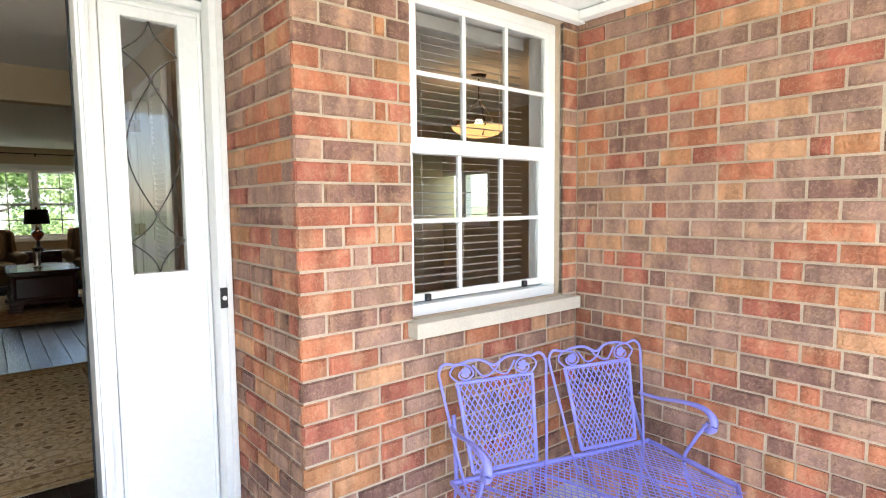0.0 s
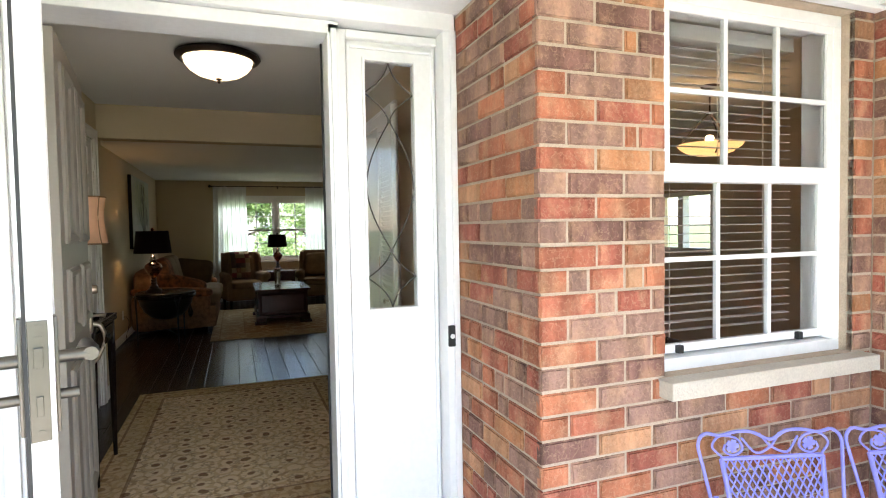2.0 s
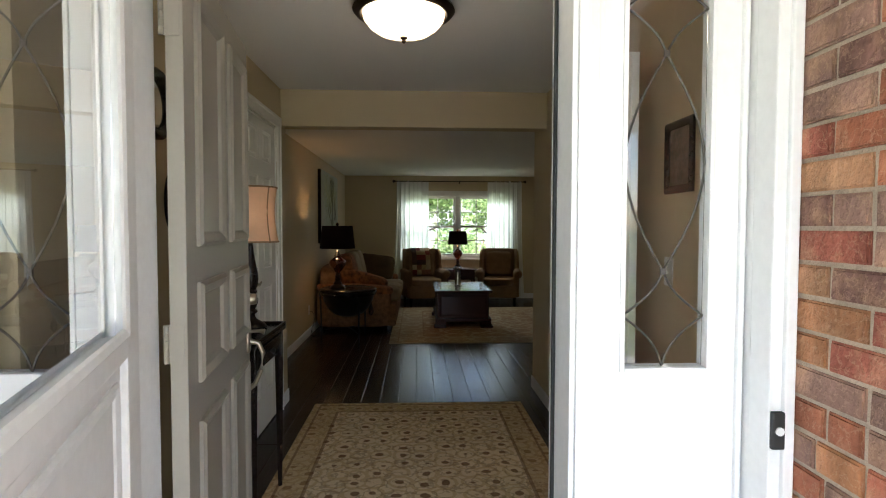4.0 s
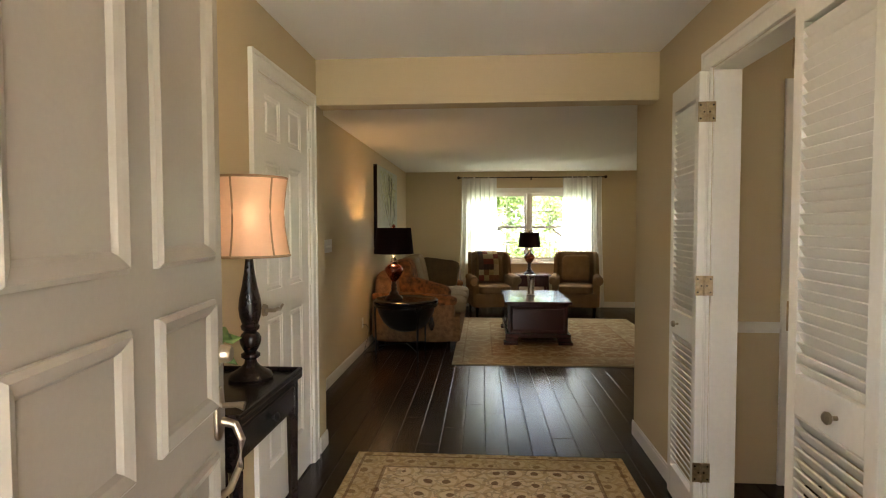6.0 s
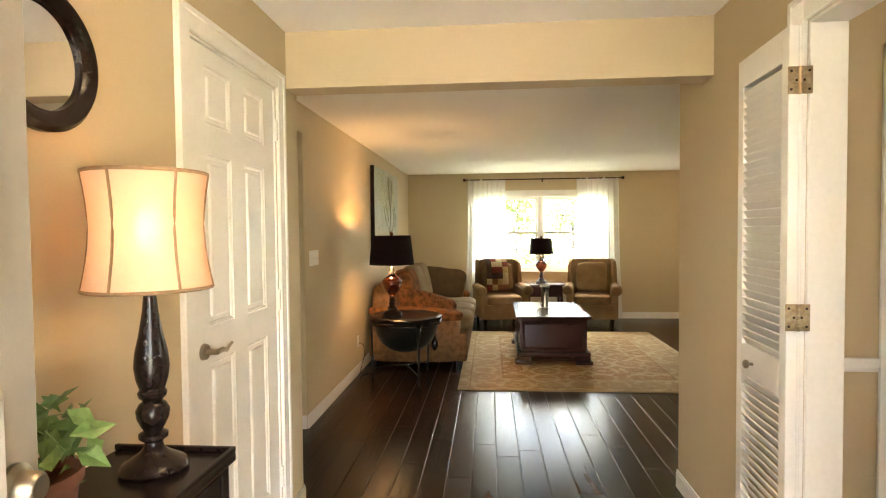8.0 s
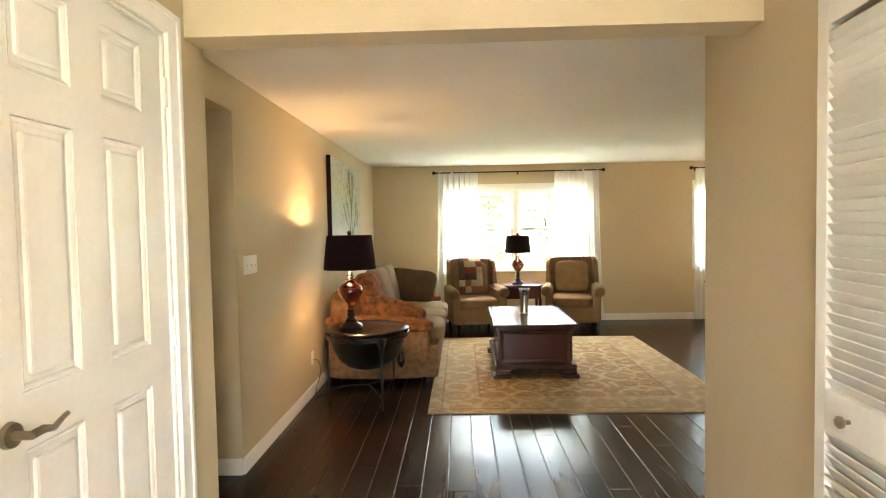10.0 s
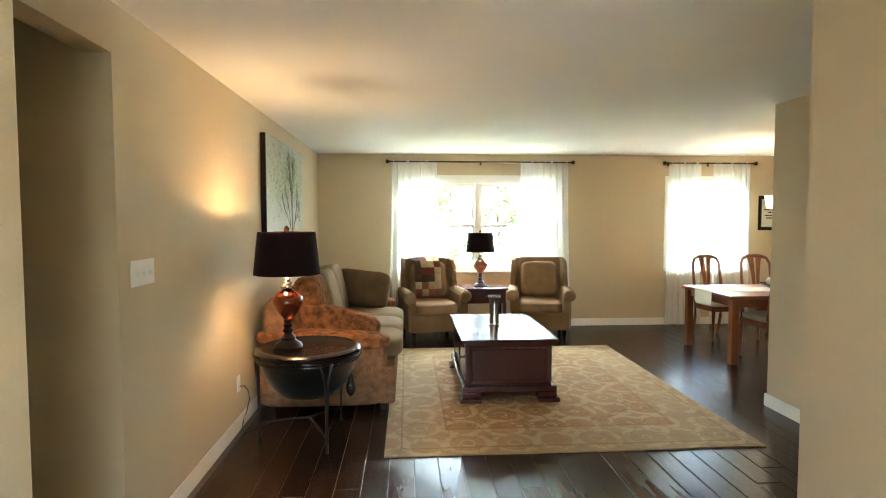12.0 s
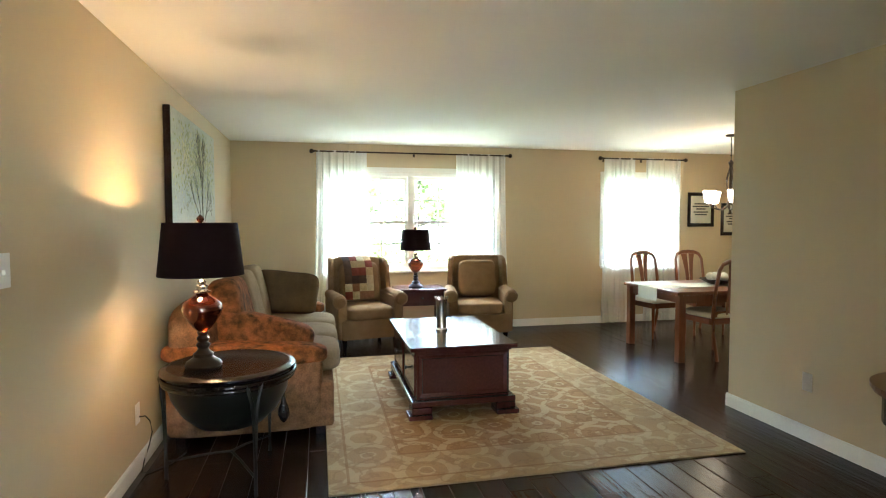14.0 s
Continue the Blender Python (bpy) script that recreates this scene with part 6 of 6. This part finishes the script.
def lattice(bm, w0, w1, h, nx, nz, place, r=0.0022):
    """Expanded-metal mesh: two sets of slanting wires inside a tapering panel."""
    def at(u, v):
        w = w0 + (w1 - w0) * v
        return place((u - 0.5) * w, v * h)
    for k in range(-nz, nx + nz):
        for sgn in (1, -1):
            pts = []
            for i in range(nz + 1):
                u = (k + (i if sgn > 0 else nz - i) * 1.0) / nx
                if 0 <= u <= 1:
                    pts.append(at(u, i / nz))
            if len(pts) > 1:
                tube(bm, [pts[0], pts[-1]], r, 4)


TILTB = math.radians(14)
for s in (-1, 1):
    cx = s * 0.262

    def bk(x, z, cx=cx):
        return (cx + x, math.sin(TILTB) * z, LZ + 0.03 + math.cos(TILTB) * z)
    bm = bmesh.new()
    lattice(bm, 0.295, 0.355, 0.355, 13, 9, bk, 0.003)
    part("back_mesh", bm, PURPLE, ls, "periwinkle expanded metal mesh")
    bm = bmesh.new()
    ring = [bk(-0.148, 0), bk(0.148, 0), bk(0.178, 0.355), bk(-0.178, 0.355)]
    for a, b in zip(ring, ring[1:] + ring[:1]):
        tube(bm, [a, b], 0.008, 8)
    part("back_frame", bm, PURPLE, ls)
    bm = bmesh.new()
    tube(bm, curve_line([bk(-0.175, -0.10), bk(-0.20, 0.02), bk(-0.245, 0.33), bk(-0.253, 0.405), bk(-0.225, 0.438), bk(-0.175, 0.43), bk(-0.12, 0.44), bk(-0.06, 0.438), bk(0, 0.412), bk(0.06, 0.438), bk(0.12, 0.44), bk(0.175, 0.43), bk(0.225, 0.438), bk(0.253, 0.405), bk(0.245, 0.33), bk(0.20, 0.02), bk(0.175, -0.10)]), 0.006, 8)
    part("back_hoop", bm, PURPLE, ls, "curved outer hoop", True)
    bm = bmesh.new()
    for q in (-1, 1):
        tube(bm, curve_line([bk(q * 0.175, 0.36), bk(q * 0.205, 0.395), bk(q * 0.175, 0.428), bk(q * 0.12, 0.42), bk(q * 0.10, 0.385), bk(q * 0.135, 0.365), bk(q * 0.165, 0.38), bk(q * 0.16, 0.40)]), 0.0042, 6)
        tube(bm, curve_line([bk(q * 0.10, 0.42), bk(q * 0.055, 0.37), bk(0, 0.39), bk(-q * 0.035, 0.432)]), 0.0042, 6)
    part("scroll", bm, PURPLE, ls, "scrolled vine ornament", True)
    for q in (-1, 1):
        bm = bmesh.new()
        c = bk(q * 0.135, 0.395)
        for j in range(5):
            a = 1.257 * j + 0.3
            box(bm, -0.009, 0.009, -0.002, 0.002, 0.0, 0.022, 0.001, m=Matrix.Translation(c) @ Matrix.Rotation(a, 4, "Y"))
        part("leaf_ornament", bm, PURPLE, ls)
bm = bmesh.new()
lattice(bm, LSW - 0.02, LSW - 0.02, LSD, 34, 12, lambda x, z: (x, -z + 0.01, LZ - 0.015 * math.sin(math.pi * min(1, max(0, z / LSD)))), 0.0022)
part("seat_mesh", bm, PURPLE, ls, "periwinkle expanded metal mesh")
bm = bmesh.new()
rim = [(-LSW / 2, 0.01, LZ), (LSW / 2, 0.01, LZ), (LSW / 2 + 0.01, -LSD + 0.06, LZ), (LSW / 2 - 0.05, -LSD, LZ - 0.004), (-LSW / 2 + 0.05, -LSD, LZ - 0.004), (-LSW / 2 - 0.01, -LSD + 0.06, LZ)]
tube(bm, rim, 0.012, 8, True)
part("seat_frame", bm, PURPLE, ls)
bm = bmesh.new()
for x in (-0.27, 0.0, 0.27):
    tube(bm, [(x - 0.13, 0.0, LZ - 0.014), (x + 0.13, -LSD, LZ - 0.014)], 0.005, 6)
    tube(bm, [(x + 0.13, 0.0, LZ - 0.018), (x - 0.13, -LSD, LZ - 0.018)], 0.005, 6)
part("seat_brace", bm, PURPLE, ls)
for s in (-1, 1):
    x = s * (LSW / 2)
    bm = bmesh.new()
    arm_r = [0.007, 0.008, 0.009, 0.012, 0.016, 0.017, 0.014, 0.007]
    arm_l = curve_line([(x * 0.97, 0.06, LZ + 0.215), (x, -0.05, LZ + 0.222), (x + s * 0.01, -0.18, LZ + 0.245), (x + s * 0.015, -0.28, LZ + 0.25), (x + s * 0.015, -0.33, LZ + 0.225), (x + s * 0.015, -0.335, LZ + 0.185), (x + s * 0.015, -0.305, LZ + 0.165), (x + s * 0.015, -0.285, LZ + 0.185)])
    tube(bm, arm_l, [arm_r[i // 5] + (arm_r[min(7, i // 5 + 1)] - arm_r[i // 5]) * (i % 5) / 5 for i in range(len(arm_l))], 10)
    part("arm", bm, PURPLE, ls, "scrolled arm rest", True)
    bm = bmesh.new()
    tube(bm, curve_line([(x + s * 0.012, -0.31, LZ + 0.20), (x, -0.25, LZ + 0.10), (x, -0.20, LZ - 0.01), (x, -0.27, LZ - 0.16), (x, -0.40, 0.03), (x, -0.42, 0.013)]), 0.008, 8)
    part("front_leg", bm, PURPLE, ls, "", True)
    bm = bmesh.new()
    tube(bm, [(x * 0.9, 0.10, LZ + 0.24), (x * 0.95, 0.02, LZ), (x * 0.98, 0.05, 0.15), (x, 0.10, 0.013)], 0.009, 8)
    part("back_leg", bm, PURPLE, ls, "", True)

# ---- garden behind the house ----
rnd = random.Random(21)


def tree(x, y, h, seed):
    rr = random.Random(seed)
    t = thing("tree", "leafy green garden tree behind the house", "tree", pose(x, y, -0.36), "garden trees")
    bm = bmesh.new()
    tube(bm, [(0, 0, 0), (0.05, 0.02, h * 0.25), (-0.03, 0.05, h * 0.5), (0.04, 0, h * 0.8)], [0.16, 0.12, 0.09, 0.03], 9)
    ends = []
    for i in range(9):
        a, z = rr.uniform(0, 6.28), h * rr.uniform(0.25, 0.7)
        l = h * rr.uniform(0.2, 0.34)
        e = (l * math.cos(a), l * math.sin(a), z + l * rr.uniform(0.3, 0.8))
        tube(bm, [(0, 0, z), (e[0] * 0.5, e[1] * 0.5, z + (e[2] - z) * 0.35), e], [0.05, 0.035, 0.012], 6)
        ends.append(e)
    part("trunk", bm, BARK, t, "rough brown trunk", True)
    bm = bmesh.new()
    for e in ends + [(0, 0, h * 0.9), (0.2, 0.1, h * 0.75)]:
        leafy(bm, e, h * 0.17, 260, 0.16, rr)
        leafy(bm, (e[0] * 0.6, e[1] * 0.6, e[2] * 0.9), h * 0.13, 140, 0.15, rr)
    part("crown", bm, LEAF, t, "uneven green crown")


for i, (x, y, h) in enumerate(((-5.5, 26, 6.5), (-1.6, 30, 6.0), (8.8, 29, 6.5), (12.5, 25, 6.0), (-9.5, 29, 7.0), (-3.6, 23, 4.8), (0.4, 24.5, 4.6), (5.9, 24, 5.2), (3.4, 27, 4.4))):
    tree(x, y, h, i)
for i in range(14):
    x, y = -4.8 + 1.0 * i + rnd.uniform(-0.3, 0.3), 18.5 + rnd.uniform(-0.5, 0.5)
    sh = thing("shrub", "rounded green garden shrub with scattered red blooms" if i % 3 == 1 else "loose green garden shrub", "shrub", pose(x, y, -0.36), "garden shrubs")
    bm = bmesh.new()
    for k in range(6):
        a = rnd.uniform(0, 6.28)
        tube(bm, [(0, 0, 0), (0.25 * math.cos(a), 0.25 * math.sin(a), 0.4), (0.45 * math.cos(a), 0.45 * math.sin(a), 0.9)], [0.02, 0.014, 0.006], 5)
    part("stems", bm, BARK, sh)
    bm = bmesh.new()
    for k in range(7):
        leafy(bm, (rnd.gauss(0, 0.35), rnd.gauss(0, 0.3), 0.45 + rnd.random() * 1.0), 0.40, 140, 0.11, rnd)
    part("foliage", bm, LEAF, sh)
    if i % 3 == 1:
        bm = bmesh.new()
        leafy(bm, (0, 0, 0.85), 0.5, 70, 0.07, rnd)
        part("blooms", bm, mat("red_blooms", (0.42, 0.06, 0.07), 0.7, vary=0.2), sh, "small red blooms")
house = thing("neighbour_house", "pale sided neighbour house with a dark roof beyond the garden", "house", pose(5.5, 42, -0.36))
bm = bmesh.new()
box(bm, -8, 8, 0, 8, 0, 5.2)
for i in range(26):
    box(bm, -8.01, 8.01, -0.02 - 0.0, 0.0, 0.2 * i, 0.2 * i + 0.185)
part("wall", bm, SIDING, house)
bm = bmesh.new()
v = [bm.verts.new(c) for c in ((-8.5, -0.6, 5.1), (8.5, -0.6, 5.1), (8.5, 8.6, 5.1), (-8.5, 8.6, 5.1), (-8.5, 4, 7.6), (8.5, 4, 7.6))]
for f in ((0, 1, 5, 4), (2, 3, 4, 5), (1, 2, 5), (3, 0, 4), (3, 2, 1, 0)):
    bm.faces.new([v[i] for i in f])
part("roof", bm, ROOFING, house)
for x in (-6, -3, 0, 3, 6):
    for z in (0.9, 3.4):
        bm = bmesh.new()
        box(bm, x - 0.55, x + 0.55, -0.05, -0.03, z, z + 1.3)
        w = part("window", bm, mat("dark_window_glass", (0.25, 0.27, 0.29), 0.3), house)
        bm = bmesh.new()
        for b in ((x - 0.62, x - 0.55, z - 0.07, z + 1.37), (x + 0.55, x + 0.62, z - 0.07, z + 1.37), (x - 0.55, x + 0.55, z - 0.07, z), (x - 0.55, x + 0.55, z + 1.3, z + 1.37), (x - 0.55, x + 0.55, z + 0.63, z + 0.68)):
            box(bm, b[0], b[1], -0.08, -0.03, b[2], b[3])
        part("window_frame", bm, PORCHWHITE, w)

# ---- floors ----
structure("floor_base", [(-1.4, 5.1, 4.02, 7.0, -0.2, -0.004), (-2.7, 5.1, 7.0, 8.2, -0.2, -0.004), (-1.4, 2.86, 8.2, 9.7, -0.2, -0.004), (-1.4, 6.1, 9.7, 13.5, -0.2, -0.004), (1.0, 5.1, 3.3, 4.02, -0.2, -0.004)], GROOVE, "sub-floor under the boards, greyed to show glints along the grooves", "floor")
floor = tagged(thing("floor", "dark hand-scraped walnut plank floor, glossy", "floor"), kind="structure")
rnd = random.Random(7)


def plank_mesh(w, l):
    bm = bmesh.new()
    box(bm, 0.0014, w - 0.0014, 0.001, l - 0.001, -0.014, 0.0, 0.003)
    return mesh_of("plank", bm, WOODFLOOR)


PWID = 0.148
lengths = [0.9, 1.2, 1.5, 1.8]
pm = {l: plank_mesh(PWID, l) for l in lengths}
count, rest = 0, bmesh.new()
for i in range(-12, 42):
    x = -0.955 + i * PWID
    if x + PWID > 6.0 or x < -2.6:
        continue
    y = 4.02 - rnd.random() * 1.2
    lo = 4.02
    while y < 13.35:
        l = rnd.choice(lengths)
        out = (x > LR and y + l / 2 < 9.7 and (y + l / 2 > 7.3 or x > 4.95)) or (x < LL - 0.05 and not 6.9 < y + l / 2 < 8.3)
        if y + l > 4.02 and y < 13.35 and not out:
            near = XL - 0.02 < x < 2.3 and y < 10.2
            if near and count < 300 and y > 4.0 and y + l < 13.35:
                o = new("plank", pm[l])
                o.parent = floor
                o.matrix_basis = Matrix.Translation((x + PWID / 2, y, 0)) @ Matrix.Rotation(rnd.gauss(0, 0.005), 4, "Y") @ Matrix.Rotation(rnd.gauss(0, 0.0006), 4, "X") @ Matrix.Translation((-PWID / 2, 0, 0))
                count += 1
            else:
                box(rest, 0.0014 - PWID / 2, PWID / 2 - 0.0014, max(y, 4.02) + 0.001, min(y + l, 13.35) - 0.001, -0.014, 0.0, m=Matrix.Translation((x + PWID / 2, 0, 0)) @ Matrix.Rotation(rnd.gauss(0, 0.005), 4, "Y"))
        y += l
tagged(part("planks_beyond", rest, WOODREST, floor), kind="stuff")

# ---- bricks ----
CO, PITCH, ZREF = 0.0785, 0.222, 1.711 + 0.004
BH, BL = CO - 0.011, PITCH - 0.012


def brick_mesh(l, tag):
    bm = bmesh.new()
    box(bm, 0, l, 0, 0.03, 0, BH)
    bmesh.ops.bevel(bm, geom=[e for e in bm.edges if all(v.co.y < 0.01 for v in e.verts)], offset=0.005, segments=2, affect="EDGES")
    for v in bm.verts:
        if v.co.y < 0.01:
            v.co += Vector((0, noise.noise(v.co * 21 + Vector((tag * 7.3, 0, 0))) * 0.003, 0))
    return mesh_of("brick", bm, BRICK)


meshes = {}


def brick(parent, m, l, count, rest):
    key = round(l, 3)
    if count[0] < 300:
        if key not in meshes:
            meshes[key] = brick_mesh(l, len(meshes))
        o = new("brick", meshes[key])
        o.parent, o.matrix_basis = parent, m
        count[0] += 1
    else:
        box(rest, 0, l, 0.0, 0.03, 0, BH, m=m)


def lay(parent, m, length, z0, z1, holes=(), phase=0.0, start=0, pr=None):
    """Running bond on a face: m puts x along the wall, y into it. holes: (x0, x1, z0, z1)."""
    rr = random.Random(start)
    count, rest = [0], bmesh.new()
    k = math.ceil((z0 - ZREF) / CO)
    rows = []
    while ZREF + (k + 1) * CO <= z1 + 0.02:
        rows.append(k)
        k += 1
    rows.sort(key=lambda k: abs(ZREF + k * CO - 1.2))
    for k in rows:
        z = ZREF + k * CO
        spans = [(0.0, length)]
        for hx0, hx1, hz0, hz1 in holes:
            if z + BH > hz0 and z < hz1:
                spans = [s for a, b in spans for s in ((a, min(b, hx0)), (max(a, hx1), b)) if s[1] - s[0] > 0.02]
        for a, b in spans:
            off = (k % 2) * PITCH / 2 + phase
            x = a
            first = off % PITCH
            cuts = [a] + [c for c in [a + first + i * PITCH for i in range(int(length / PITCH) + 2)] if a + 0.04 < c < b - 0.04] + [b]
            more = []
            for c0, c1 in zip(cuts, cuts[1:]):
                if c1 - c0 > 0.16 and rr.random() < 0.28:
                    more.append(round((c0 + (c1 - c0) * rr.choice((0.34, 0.5, 0.62))) * 100) / 100)
            cuts = sorted(cuts + more)
            for c0, c1 in zip(cuts, cuts[1:]):
                l = c1 - c0 - (0.012 if c1 < b else 0.0)
                dy = rr.uniform(-0.0025, 0.0015)
                brick(parent, m @ Matrix.Translation((c0, dy, z + rr.uniform(-0.001, 0.001))), round(l * 200) / 200, count, rest)
    if rest.verts:
        tagged(part("bricks_beyond", rest, BRICKREST, parent), kind="stuff")
    else:
        rest.free()


ob = bpy.data.objects
lay(ob["wall_porch_front"], pose(BX, BYF, 0), PR - BX, PZ, PC, [(WX0 - BX, WX1 - BX, WB - 0.065, WT)], 0.0, 1)
lay(ob["wall_porch_side"], pose(BX, 3.80, 0, 0, 0, -90), 3.80 - BYF - 0.012, PZ, PC, (), PITCH / 2, 2)
lay(ob["wall_porch_right"], pose(PR, BYF, 0, 0, 0, -90), 2.2, PZ, PC, (), PITCH / 4, 3)
lay(ob["wall_porch_front_left"], pose(-2.2, BYF, 0), 2.2 - BX - 0.06, PZ, PC, (), 0.1, 4)
